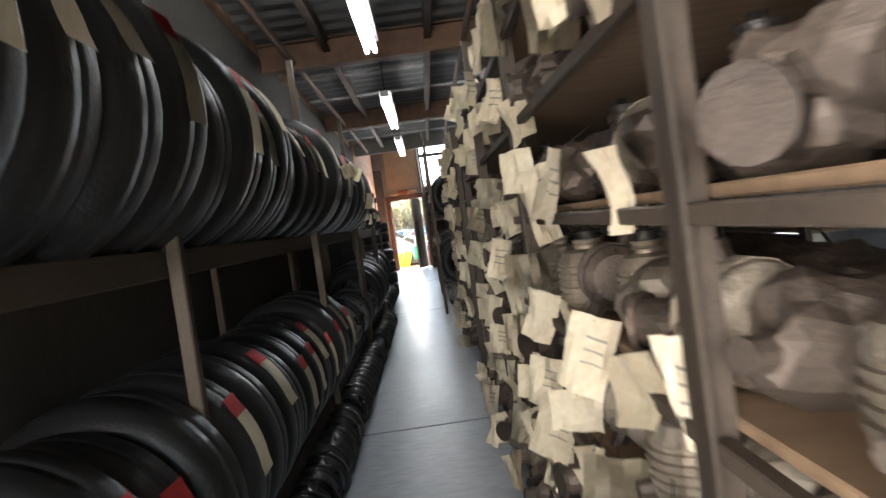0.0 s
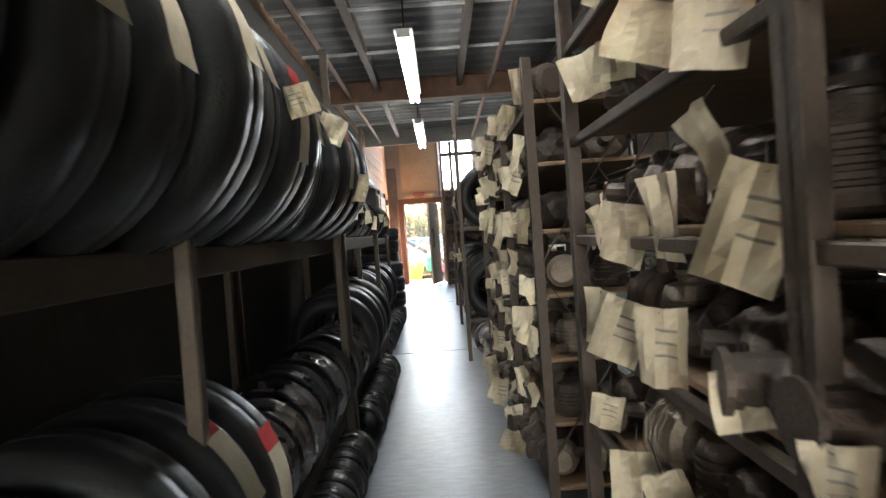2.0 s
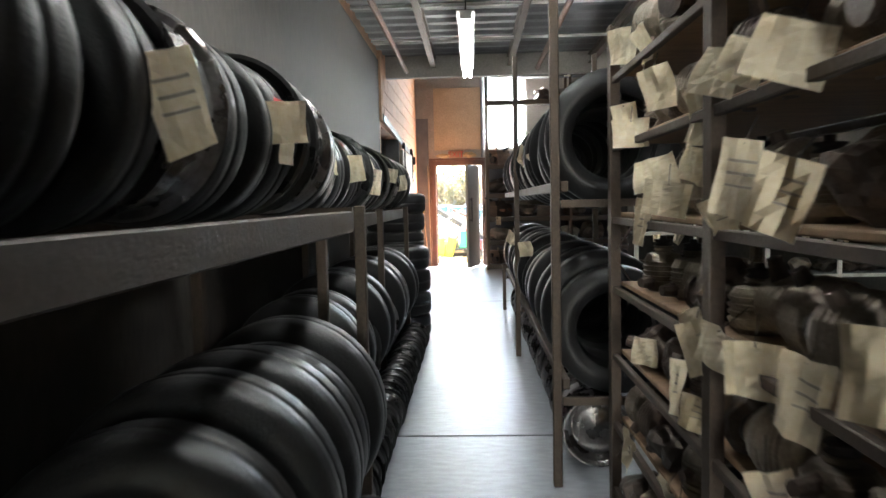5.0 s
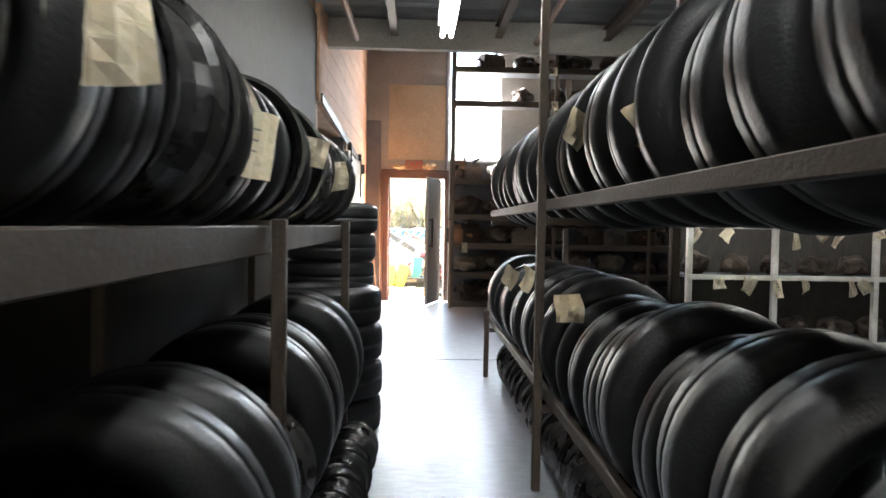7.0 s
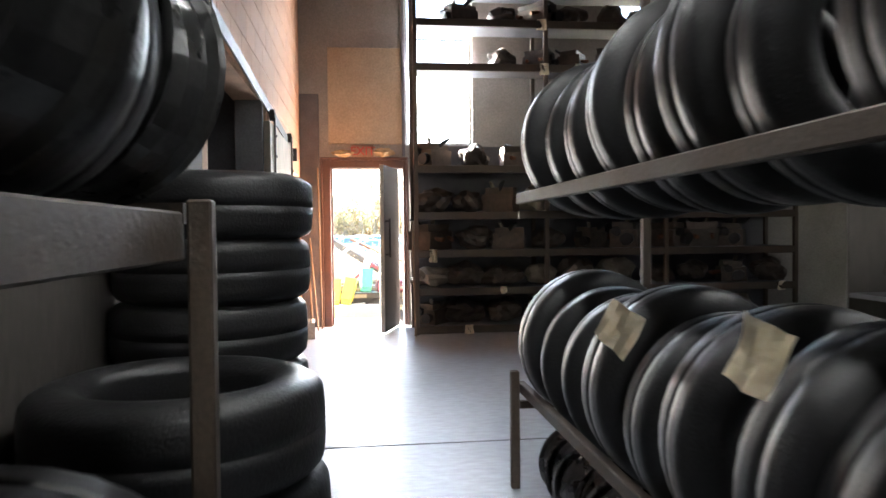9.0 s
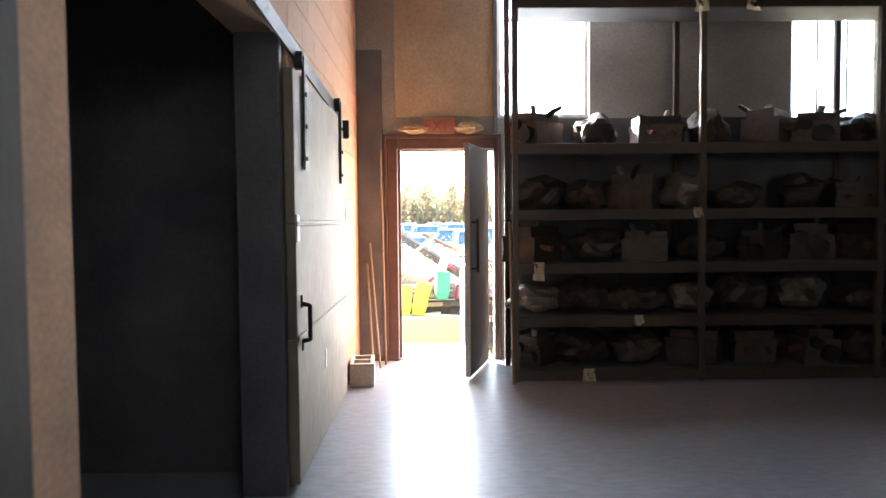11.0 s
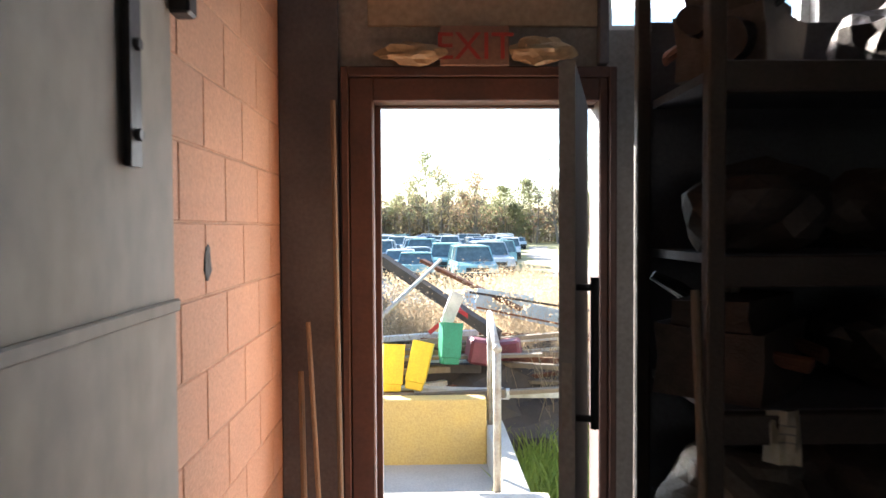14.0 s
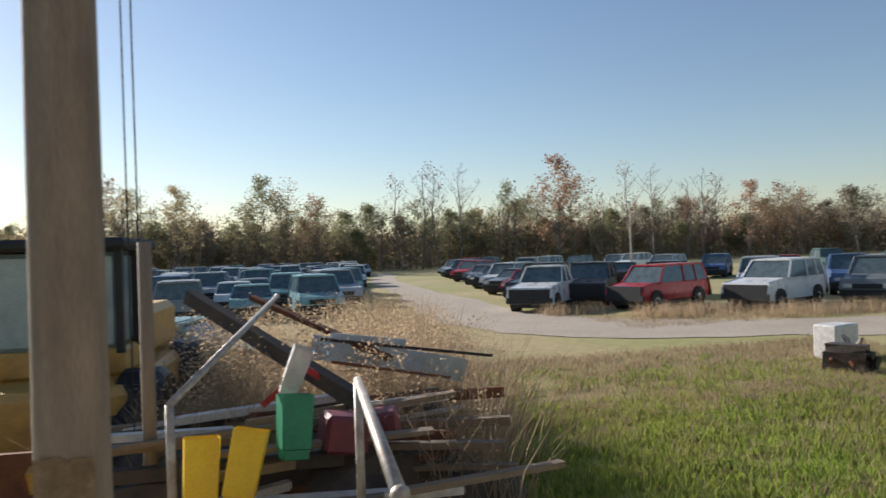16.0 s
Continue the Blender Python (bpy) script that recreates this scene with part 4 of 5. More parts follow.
for i in range(3):
    bm.faces.new((v0[i][0], v0[i][1], v0[i + 1][1], v0[i + 1][0]))
    bm.faces.new((v0[i][1], vb[i][1], vb[i + 1][1], v0[i + 1][1]))
    bm.faces.new((v0[i][0], v0[i + 1][0], vb[i + 1][0], vb[i][0]))
shell(part("pavement", bm, M_conc), "pale worn concrete ramp down from the exit door", "ramp")
slab("kerb", (0.80, 0.98, 1.6, 4.15, -1.3, -0.42), M_conc, "low concrete kerb along the ramp", "kerb", 0.012)
slab("wall_yellow", (-1.6, 0.80, 3.92, 4.12, -1.3, -0.15), M_yellow, "low yellow painted concrete wall at the foot of the ramp", "wall", 0.012)


def pipe_rail(name, pts, posts, r, label):
    t = thing(name, pts[0], label, "handrail")
    o = Vector(pts[0])
    for a, b in zip(pts, pts[1:]):
        bm = rod(Vector(a) - o, Vector(b) - o, r, seg=12)
        bmesh.ops.create_icosphere(bm, subdivisions=2, radius=r * 1.25, matrix=Matrix.Translation(Vector(b) - o))
        part("rail", bm, M_galrail, t, smooth=True)
    for a, z in posts:
        part("post", rod(Vector((a[0], a[1], z)) - o, Vector(a) - o, r, seg=12), M_galrail, t, smooth=True)
    return t


pipe_rail("handrail", [(0.84, 4.0, 0.69), (0.69, 1.8, 0.71)], [((0.84, 4.0, 0.69), -0.43), ((0.69, 1.8, 0.71), -0.3)], 0.028, "bent galvanised pipe handrail beside the ramp")
pipe_rail("handrail", [(-0.27, 4.05, 0.62), (0.42, 7.4, 1.06)], [((-0.27, 4.05, 0.62), -0.16)], 0.026, "bent galvanised pipe rail behind the yellow wall")

# pole, post, wires
M_pole = mat("weathered_pole", (0.34, 0.27, 0.19), 0.9, 0, (0.17, 0.135, 0.10), 2.2, 0.9, 26, 0.7, 0, (5, 5, 0.7))
pole = thing("utility_pole", (-0.535, 3.0, -0.8), "weathered wooden utility pole beside the ramp", "utility pole")
bm = lathe([(0.0, -0.4), (0.165, -0.4), (0.155, 1.0), (0.150, 2.4), (0.14, 5.0), (0.12, 9.0), (0.0, 9.0)], 24, "Z", False)
part("shaft", bm, M_pole, pole, smooth=True)
bm = bmesh.new()
rows = []
for k in range(9):
    a = radians(-150 + 13 * k)
    low, high = 1.16 + 0.05 * noise.noise(Vector((k * 0.9, 0, 0))), 1.46 + 0.07 * noise.noise(Vector((k * 1.3, 4, 0)))
    rows.append([bm.verts.new((0.158 * math.cos(a), 0.158 * math.sin(a), z)) for z in (low, (low + high) / 2, high)])
for a, b in zip(rows, rows[1:]):
    for k in range(2):
        bm.faces.new((a[k], b[k], b[k + 1], a[k + 1]))
bmesh.ops.solidify(bm, geom=bm.faces[:], thickness=0.006)
part("patch", bm, M_foam, pole, "pale bare patch of wood")
tagged(part("fence_post", rod((-0.56, 5.2, -1.0), (-0.56, 5.2, 1.62), 0.052, 0.05, 10), M_wood, smooth=True), "weathered grey wooden post", "post")
for i, dx in enumerate((0, 0.16)):
    tagged(part("guy_wire", rod((-0.83 + dx * 0.5, 6.0, 9.0), (-0.80 + dx * 0.5, 6.0, -0.9), 0.007, seg=5), M_blackiron), "thin black guy wire running down beside the pole", "wire", "guy wires")
    
# ---- scrap heap ----
def tub(x, y, z, w, d, h, material, tilt, label):
    """An open tapered plastic tub with a rim, standing on end."""
    bm = bmesh.new()
    bmesh.ops.create_cone(bm, cap_ends=True, segments=4, radius1=w * 0.58, radius2=w * 0.72, depth=h, matrix=Matrix.Rotation(radians(45), 4, "Z"))
    top = max(bm.faces, key=lambda f: f.calc_center_median().z)
    r = bmesh.ops.inset_region(bm, faces=[top], thickness=0.012)
    bmesh.ops.translate(bm, vec=(0, 0, -h * 0.85), verts=top.verts[:])
    bmesh.ops.bevel(bm, geom=[e for e in bm.edges], offset=0.008, segments=1, affect="EDGES")
    ob = part("plastic_tub", bm, material)
    ob.matrix_world = pose(x, y, z, *tilt) @ Matrix.Diagonal((1, d / w, 1, 1))
    return tagged(ob, label, "tub", "plastic tubs")


tub(-0.15, 4.5, 0.06, 0.22, 0.24, 0.50, M_yplastic, (-8, 4, 8), "yellow plastic tub leaning in the scrap heap")
tub(0.13, 4.5, 0.08, 0.22, 0.24, 0.52, M_yplastic, (-10, 12, -6), "yellow plastic tub leaning in the scrap heap")
tub(0.47, 4.75, 0.27, 0.22, 0.24, 0.46, M_gplastic, (-8, 5, 10), "dark green plastic tub in the scrap heap")
tub(0.50, 5.0, 0.62, 0.15, 0.16, 0.38, M_white, (5, 22, 0), "white plastic canister in the scrap heap")
bx = part("maroon_tank", box(-0.17, 0.17, -0.15, 0.15, -0.14, 0.14, 0.03), M_maroon)
bx.matrix_world = pose(0.84, 4.95, 0.14, 0, 10, 8)
tagged(bx, "faded maroon steel tank lying in the scrap heap", "tank")
bx = part("maroon_tank", box(-0.13, 0.13, -0.15, 0.15, -0.11, 0.11, 0.03), M_maroon)
bx.matrix_world = pose(1.18, 5.2, 0.12, 0, -8, -12)
tagged(bx, "faded maroon steel box lying in the scrap heap", "tank")


def stick(name, a, b, w, h, material, label, cat, grp=""):
    return tagged(part(name, beam(a, b, w, h), material), label, cat, grp)


stick("dark_beam", (-0.42, 6.9, 1.12), (1.05, 5.3, 0.26), 0.12, 0.13, M_timber, "long dark timber beam slanting across the scrap", "beam")
stick("rusty_channel", (0.15, 7.6, 1.05), (1.5, 6.6, 0.42), 0.10, 0.05, M_rust, "rusty steel channel lying on the heap", "beam")
stick("metal_sheet", (0.75, 7.2, 0.52), (2.45, 7.2, 0.14), 0.02, 0.26, M_sheet, "blue-grey metal sheet lying on the heap", "metal sheet")
stick("metal_sheet", (0.9, 6.8, 0.55), (1.7, 6.9, 0.42), 0.02, 0.3, M_sheet, "blue-grey metal sheet lying on the heap", "metal sheet")
stick("steel_rod", (0.8, 6.6, 0.66), (2.65, 6.85, 0.34), 0.03, 0.03, M_blackiron, "long dark steel rod on the heap", "rod")
stick("steel_rod", (0.85, 6.0, 0.52), (2.0, 6.2, 0.26), 0.025, 0.025, M_rust, "long rusty steel rod on the heap", "rod")
stick("red_frame", (0.25, 5.6, 0.26), (0.62, 5.5, 0.58), 0.05, 0.05, M_redpaint, "bent red painted steel frame", "frame")
stick("red_frame", (0.55, 5.6, 0.58), (1.05, 5.6, 0.22), 0.05, 0.05, M_redpaint, "bent red painted steel frame", "frame")
for i in range(42):
    xx, yy = rng.uniform(-0.7, 1.7), (4.3 + rng.uniform(0, 1.0)) if i < 14 else (4.9 + rng.uniform(0, 1.4))
    zz = -0.10 + (0.003 if i < 14 else 0.012) * i
    L = rng.uniform(0.9, 1.9)
    an = rng.uniform(-0.35, 0.35)
    stick("plank", (xx - L / 2 * math.cos(an), yy - L / 2 * math.sin(an), zz - 0.2 + rng.uniform(-0.08, 0.08)), (xx + L / 2 * math.cos(an), yy + L / 2 * math.sin(an), zz - 0.2 + rng.uniform(-0.08, 0.08)),
          rng.uniform(0.03, 0.12), rng.uniform(0.03, 0.1), rng.choice((M_wood, M_wood, M_rust, M_white, M_timber)), "weathered scrap plank on the heap", "plank", "scrap planks")
heap = bmesh.new()
bmesh.ops.create_icosphere(heap, subdivisions=4, radius=1)
for v in heap.verts:
    n = noise.noise(v.co * 3) * 0.3 + noise.noise(v.co * 9) * 0.12
    v.co = Vector((v.co.x * 2.1 + 0.5, v.co.y * 1.8 + 6.2, max(-1.2, v.co.z * 1.0 - 1.0))) * 1.0 + v.normal * n
tagged(part("scrap_heap", heap, M_timber), "low heap of earth and dry litter under the scrap", "scrap heap", kind="stuff")


def tufts(name, spots, n, h, spread, width, material, label, seed):
    """Many thin blades growing from scattered spots."""
    r = random.Random(seed)
    V, F = [], []
    for (x0, x1, y0, y1, k) in spots:
        for _ in range(k):
            cx, cy = r.uniform(x0, x1), r.uniform(y0, y1)
            base = ground_height(cx, cy) - 0.02
            for _ in range(n):
                px, py = cx + r.gauss(0, spread), cy + r.gauss(0, spread)
                hh = h * r.uniform(0.4, 1.2)
                a = r.uniform(0, 6.28)
                w = width * r.uniform(0.6, 1.3)
                lx, ly = r.gauss(0, 0.35) * hh, r.gauss(0, 0.35) * hh
                i = len(V)
                dx, dy = math.cos(a) * w, math.sin(a) * w
                V += [(px - dx, py - dy, base), (px + dx, py + dy, base), (px + lx * 0.4 + dx * 0.7, py + ly * 0.4 + dy * 0.7, base + hh * 0.6), (px + lx * 0.4 - dx * 0.7, py + ly * 0.4 - dy * 0.7, base + hh * 0.6), (px + lx, py + ly, base + hh)]
                F += [(i, i + 1, i + 2, i + 3), (i + 3, i + 2, i + 4)]
    me = bpy.data.meshes.new(name)
    me.from_pydata(V, [], F)
    me.materials.append(material)
    return tagged(new(name, me), label, "grass", kind="stuff")


tufts("grass", [(1.0, 7, 2.0, 10, 4200), (7, 14, 4, 12, 1800)], 12, 0.11, 0.09, 0.007, M_green, "green grass by the ramp", 3)
tufts("dry_grass", [(3.5, 14, 8.5, 14.5, 2200), (4, 10, 5, 10, 700), (11, 24, 18.5, 23, 700)], 12, 0.15, 0.12, 0.006, M_dry, "dry brown grass beside the track", 4)
tufts("weeds", [(1.3, 2.3, 5.0, 6.6, 18), (-0.6, 2.8, 7.0, 11, 190), (2.0, 3.2, 8, 14, 60), (-0.5, 1.6, 5.6, 7.4, 70), (2.6, 5.0, 14, 24, 60), (-6, 2, 11, 16, 120)], 30, 1.3, 0.18, 0.007, M_dry, "tall dry seeding weeds round the scrap heap", 5)
tufts("car_weeds", [(10.5, 12.5, 23.4, 24.8, 30), (12.6, 16.5, 20.8, 22.6, 70), (16.5, 22, 18.8, 20.6, 80)], 18, 0.5, 0.2, 0.008, M_dry, "dry weeds along the row of salvaged cars", 8)
tufts("clover", [(1.2, 5.0, 2.2, 7.5, 650), (5.0, 9.0, 4.0, 9.0, 420), (3, 10, 8.5, 13, 120)], 16, 0.15, 0.12, 0.016, M_green, "leafy green clumps in the grass", 9)
tufts("green_weeds", [(1.05, 2.4, 2.6, 5.4, 120)], 22, 0.38, 0.13, 0.016, M_green, "leafy green weeds by the kerb", 6)


def seed_heads(spots, seed):
    """Clouds of small seed flakes on the tall weeds."""
    r = random.Random(seed)
    V, F = [], []
    for (x0, x1, y0, y1, k, zt) in spots:
        for _ in range(k):
            cx, cy = r.uniform(x0, x1), r.uniform(y0, y1)
            cz = GZ + zt * r.uniform(0.55, 1.05)
            for _ in range(44):
                c = Vector((cx + r.gauss(0, 0.09), cy + r.gauss(0, 0.09), cz + r.gauss(0, 0.12)))
                s = r.uniform(0.006, 0.018)
                a, b = Vector((r.gauss(0, 1), r.gauss(0, 1), r.gauss(0, 1))).normalized() * s, Vector((r.gauss(0, 1), r.gauss(0, 1), r.gauss(0, 1))).normalized() * s
                i = len(V)
                V += [tuple(c - a), tuple(c + b), tuple(c + a), tuple(c - b)]
                F.append((i, i + 1, i + 2, i + 3))
    me = bpy.data.meshes.new("seed_heads")
    me.from_pydata(V, [], F)
    me.materials.append(M_dry)
    return tagged(new("seed_heads", me), "pale fluffy seed heads of the dry weeds", "weeds", kind="stuff")


seed_heads([(-0.6, 2.6, 7.2, 11, 330, 1.6), (1.3, 2.4, 5.2, 7, 50, 1.2), (2.0, 3.4, 8, 14, 110, 1.3), (-0.6, 1.5, 5.8, 7.2, 120, 1.7), (-6, 2, 11, 16, 260, 1.3)], 21)


# ---- vehicles ----
def car_meshes(kind):
    """Body, glass and trim meshes of a worn car of one kind, length along y, front at -y."""
    L, W, H, hood, cab0, cab1, beltz = {"sedan": (4.5, 1.75, 1.42, 0.95, -0.75, 1.55, 0.92), "van": (4.6, 1.85, 1.72, 1.02, -1.25, 2.15, 1.02),
                                        "suv": (4.7, 1.9, 1.82, 1.10, -0.85, 2.25, 1.12), "pickup": (5.3, 1.9, 1.80, 1.10, -0.95, 0.75, 1.12)}[kind]
    h = L / 2
    body = bmesh.new()
    prof = [(-h, 0.35), (-h - 0.03, 0.62), (-h + 0.05, hood - 0.12), (cab0 - 0.25, hood), (cab0 - 0.05, beltz), (cab1 + 0.1, beltz), (h - 0.05, beltz - (0.03 if kind == "sedan" else 0)), (h + 0.02, 0.6), (h, 0.35)]
    sides = []
    for s, inset in ((-1, 0.06), (-1, 0.0), (1, 0.0), (1, 0.06)):
        sides.append([body.verts.new((s * (W / 2 - inset - (0.04 if z > 0.8 else 0)), y, z if inset == 0 else z + (0.03 if z > 0.7 else -0.03))) for y, z in prof])
    n = len(prof)
    for a, b in zip(sides, sides[1:]):
        for k in range(n):
            body.faces.new((a[k], a[(k + 1) % n], b[(k + 1) % n], b[k]))
    body.faces.new(sides[0][::-1])
    body.faces.new(sides[-1])
    bmesh.ops.recalc_face_normals(body, faces=body.faces[:])
    # cabin: glass block with painted roof and pillars
    glass = bmesh.new()
    rake0, rake1 = (0.55, 0.55) if kind == "sedan" else (0.55, 0.18)
    tw = W / 2 - 0.2
    bw = W / 2 - 0.06
    pts = [(bw, cab0, beltz), (bw, cab1, beltz), (tw, cab1 - rake1, H - 0.06), (tw, cab0 + rake0, H - 0.06)]
    A = [glass.verts.new((x, y, z)) for x, y, z in pts]
    B = [glass.verts.new((-x, y, z)) for x, y, z in pts]
    glass.faces.new(A)
    glass.faces.new(B[::-1])
    for k in range(4):
        glass.faces.new((A[k], B[k], B[(k + 1) % 4], A[(k + 1) % 4]))
    bmesh.ops.recalc_face_normals(glass, faces=glass.faces[:])
    box(-tw - 0.02, tw + 0.02, cab0 + rake0 - 0.05, cab1 - rake1 + 0.05, H - 0.07, H - 0.02, bm=body)
    box(-tw + 0.1, tw - 0.1, cab0 + rake0 + 0.05, cab1 - rake1 - 0.05, H - 0.02, H, bm=body)
    for s in (-1, 1):
        for (ya, yb) in ((cab0, cab0 + rake0), (cab1, cab1 - rake1), ((cab0 + cab1) / 2, (cab0 + cab1) / 2 + 0.05), ((cab0 + cab1) / 2 + 0.9, (cab0 + cab1) / 2 + 0.85))[:4 if cab1 - cab0 > 2.5 else 3]:
            beam((s * (bw + 0.012), ya, beltz - 0.02), (s * (tw + 0.012), yb, H - 0.05), 0.05, 0.07, bm=body)
    trim = bmesh.new()
    box(-W / 2 + 0.02, W / 2 - 0.02, -h - 0.07, -h + 0.05, 0.36, 0.58, bm=trim)
    box(-W / 2 + 0.02, W / 2 - 0.02, h - 0.05, h + 0.07, 0.36, 0.58, bm=trim)
    box(-0.5, 0.5, -h - 0.045, -h + 0.05, 0.62, 0.8, bm=trim)
    box(-W / 2 + 0.15, W / 2 - 0.15, -h + 0.2, h - 0.2, 0.18, 0.36, bm=trim)
    for s in (-1, 1):
        for y in (-h + 0.85, h - 0.85):
            rod((s * (W / 2 - 0.3), y, 0.36), (s * (W / 2 + 0.004), y, 0.36), 0.40, seg=18, bm=trim)
    return body, mesh_of("window_glass", glass, M_carglass), mesh_of("trim", trim, M_cardark)


WHEEL = mesh_of("wheel", lathe([(0.0, -0.09), (0.2, -0.1), (0.21, -0.1), (0.31, -0.11), (0.335, -0.07), (0.335, 0.07), (0.31, 0.11), (0.21, 0.1), (0.19, 0.06), (0.0, 0.05)], 20, "Y", False), [M_rubber, M_rim])
for p in WHEEL.polygons:
    if math.hypot(p.center.x, p.center.z) < 0.19:
        p.material_index = 1
HUB = mesh_of("hub_cap", lathe([(0.0, -0.115), (0.05, -0.125), (0.15, -0.108), (0.185, -0.10), (0.185, -0.09), (0.185, 0.09), (0.185, 0.10), (0.15, 0.108), (0.05, 0.125), (0.0, 0.115)], 16, "Y", False), M_rim)
LAMPBOX = mesh_of("headlight", box(-0.16, 0.16, -0.03, 0.05, -0.07, 0.07, 0.015), M_galv)
KINDS = {}
for kind in ("sedan", "van", "suv", "pickup"):
    b, g, t = car_meshes(kind)
    base = mesh_of("body_" + kind, b, CAR_PAINTS[0])
    variants = []
    for m in CAR_PAINTS:
        me = base.copy()
        me.materials[0] = m
        variants.append(me)
    KINDS[kind] = (variants, g, t, {"sedan": (4.5, 1.75), "van": (4.6, 1.85), "suv": (4.7, 1.9), "pickup": (5.3, 1.9)}[kind])
PAINT = ("white", "silver", "red", "black", "blue", "green", "teal", "grey")


def car(kind, colour, x, y, rz, detail=True, label="", stripped=False):
    variants, g, t, (L, W) = KINDS[kind]
    e = thing("car", (x, y, ground_height(x, y)), label or "%s salvaged %s parked in the scrapyard" % (PAINT[colour], kind), "car", "scrapyard cars", rz=rz)
    part("body", variants[colour], None, e)
    part("window_glass", g, None, e, "dark car glass")
    part("trim", t, None, e, "black bumpers and grille")
    if detail:
        for s in (-1, 1):
            for yy in (-L / 2 + 0.85, L / 2 - 0.85):
                w = part("wheel", WHEEL, None, e)
                w.matrix_local = pose(s * (W / 2 - 0.1), yy, 0.335, 0, 0, 90)
                part("hub_cap", HUB, None, w, "dull steel hub cap")
            if not stripped:
                l = part("headlight", LAMPBOX, None, e, "cloudy headlight")
                l.matrix_local = pose(s * (W / 2 - 0.3), -L / 2 - 0.02, 0.72)
        if stripped:
            cav = box(-W / 2 + 0.12, W / 2 - 0.12, -L / 2 - 0.055, -L / 2 + 0.4, 0.5, 0.92)
            part("engine_bay", cav, M_cardark, e, "black stripped nose without grille")
    return e


car("pickup", 0, 11.9, 27.5, -38, label="white salvaged pickup with its front end stripped", stripped=True)
car("suv", 3, 14.6, 28.8, -35, label="black burnt-out salvaged van beside the track", stripped=True)
car("van", 2, 15.9, 25.3, -66, label="red salvaged minivan with a stripped nose", stripped=True)
car("suv", 0, 19.6, 23.0, -66, label="white salvaged off-road car with a stripped nose", stripped=True)
car("suv", 7, 23.9, 22.4, -55, label="dark grey salvaged off-road car with its door open")
car("suv", 1, 22.5, 27.5, -40)
car("pickup", 4, 27.0, 27.0, -40)
car("van", 3, 19.0, 29.8, -40)
rr = random.Random(5)
for i in range(13):
    y = 32 + i * 3.2
    car(rr.choice(("sedan", "van", "suv", "sedan")), rr.choice((2, 7, 1, 0, 4, 3, 2)), 13.6 + 0.17 * (y - 32) + rr.uniform(-0.3, 0.3), y, -48 + rr.uniform(-8, 8), i < 6)
for i in range(16):
    car(rr.choice(("sedan", "van", "suv")), rr.randrange(8), 21 + rr.uniform(0, 26), 32 + rr.uniform(0, 45), rr.uniform(-60, -25), False)
for row in range(13):
    y = 30 + row * 5.2
    x = -26 - row * 4
    while x < 0.5 + 0.16 * (y - 14):
        if rr.random() < 0.86:
            car(rr.choice(("sedan", "sedan", "van", "suv")), rr.choice((0, 0, 1, 1, 1, 7, 4, 6, 1, 0, 0)), x, y + rr.uniform(-0.4, 0.4), rr.choice((0, 180)) + rr.uniform(-8, 8), False)
        x += rr.uniform(2.2, 2.9)
car("sedan", 6, -1.2, 13.2, 75, label="pale teal salvaged sedan behind the weeds")
car("sedan", 6, -2.6, 16.5, 70, label="pale teal salvaged sedan behind the weeds")

# wheel loader
ld = thing("wheel_loader", (-1.95, 8.7, GZ), "yellow wheel loader with a glazed cab parked by the yard", "loader", rz=-4)
part("chassis", box(-1.0, 1.0, -1.6, 2.4, 0.6, 1.25, 0.08), M_cabyellow, ld)
part("bonnet", box(-0.75, 0.75, 0.6, 2.4, 1.25, 1.9, 0.1), M_cabyellow, ld)
part("cab_base", box(-0.8, 0.8, -0.8, 0.6, 1.25, 1.55, 0.04), M_cabyellow, ld)
part("cab_window", box(-0.74, 0.74, -0.74, 0.54, 1.55, 2.6, 0.05), M_cabglass, ld, "dusty cab glass")
part("cab_roof", box(-0.86, 0.86, -0.9, 0.7, 2.62, 2.75, 0.04), M_cardark, ld, "dark cab roof")
for x in (-0.77, 0.77):
    for yy in (-0.77, -0.1, 0.57):
        part("cab_pillar", box(x - 0.04, x + 0.04, yy - 0.04, yy + 0.04, 1.5, 2.64), M_cardark, ld)
for x in (-1.05, 1.05):
    for yy in (-1.0, 1.7):
        w = part("wheel", lathe([(0.0, -0.2), (0.3, -0.2), (0.32, -0.24), (0.6, -0.25), (0.68, -0.18), (0.68, 0.18), (0.6, 0.25), (0.32, 0.24), (0.3, 0.2), (0.0, 0.2)], 24, "Y", False), M_rubber, ld)
        w.matrix_local = pose(x, yy, 0.68, 0, 0, 90)
for x in (-0.6, 0.6):
    part("lift_arm", beam((x, -1.0, 1.45), (x, -2.7, 0.7), 0.14, 0.22), M_cabyellow, ld)
bk = bmesh.new()
box(-1.15, 1.15, -3.2, -2.6, 0.12, 0.18, bm=bk)
box(-1.15, 1.15, -2.66, -2.6, 0.18, 0.95, bm=bk)
box(-1.15, -1.09, -3.15, -2.66, 0.18, 0.8, bm=bk)
box(1.09, 1.15, -3.15, -2.66, 0.18, 0.8, bm=bk)
part("bucket", bk, M_rust, ld, "rusty steel bucket")

# rusty engine by the track and a far lamp pole
eng = part("scrap_engine", ENGINES[0])
eng.matrix_world = pose(10.9, 10.6, ground_height(10.9, 10.6), 0, 0, 30) @ Matrix.Diagonal((1.7, 1.7, 1.6, 1))
dress_engine(eng)
tagged(eng, "rusty engine lying in the grass", "engine")
cbx = part("white_cabinet", box(-0.3, 0.5, -0.25, 0.25, 0, 0.72, 0.03), M_white)
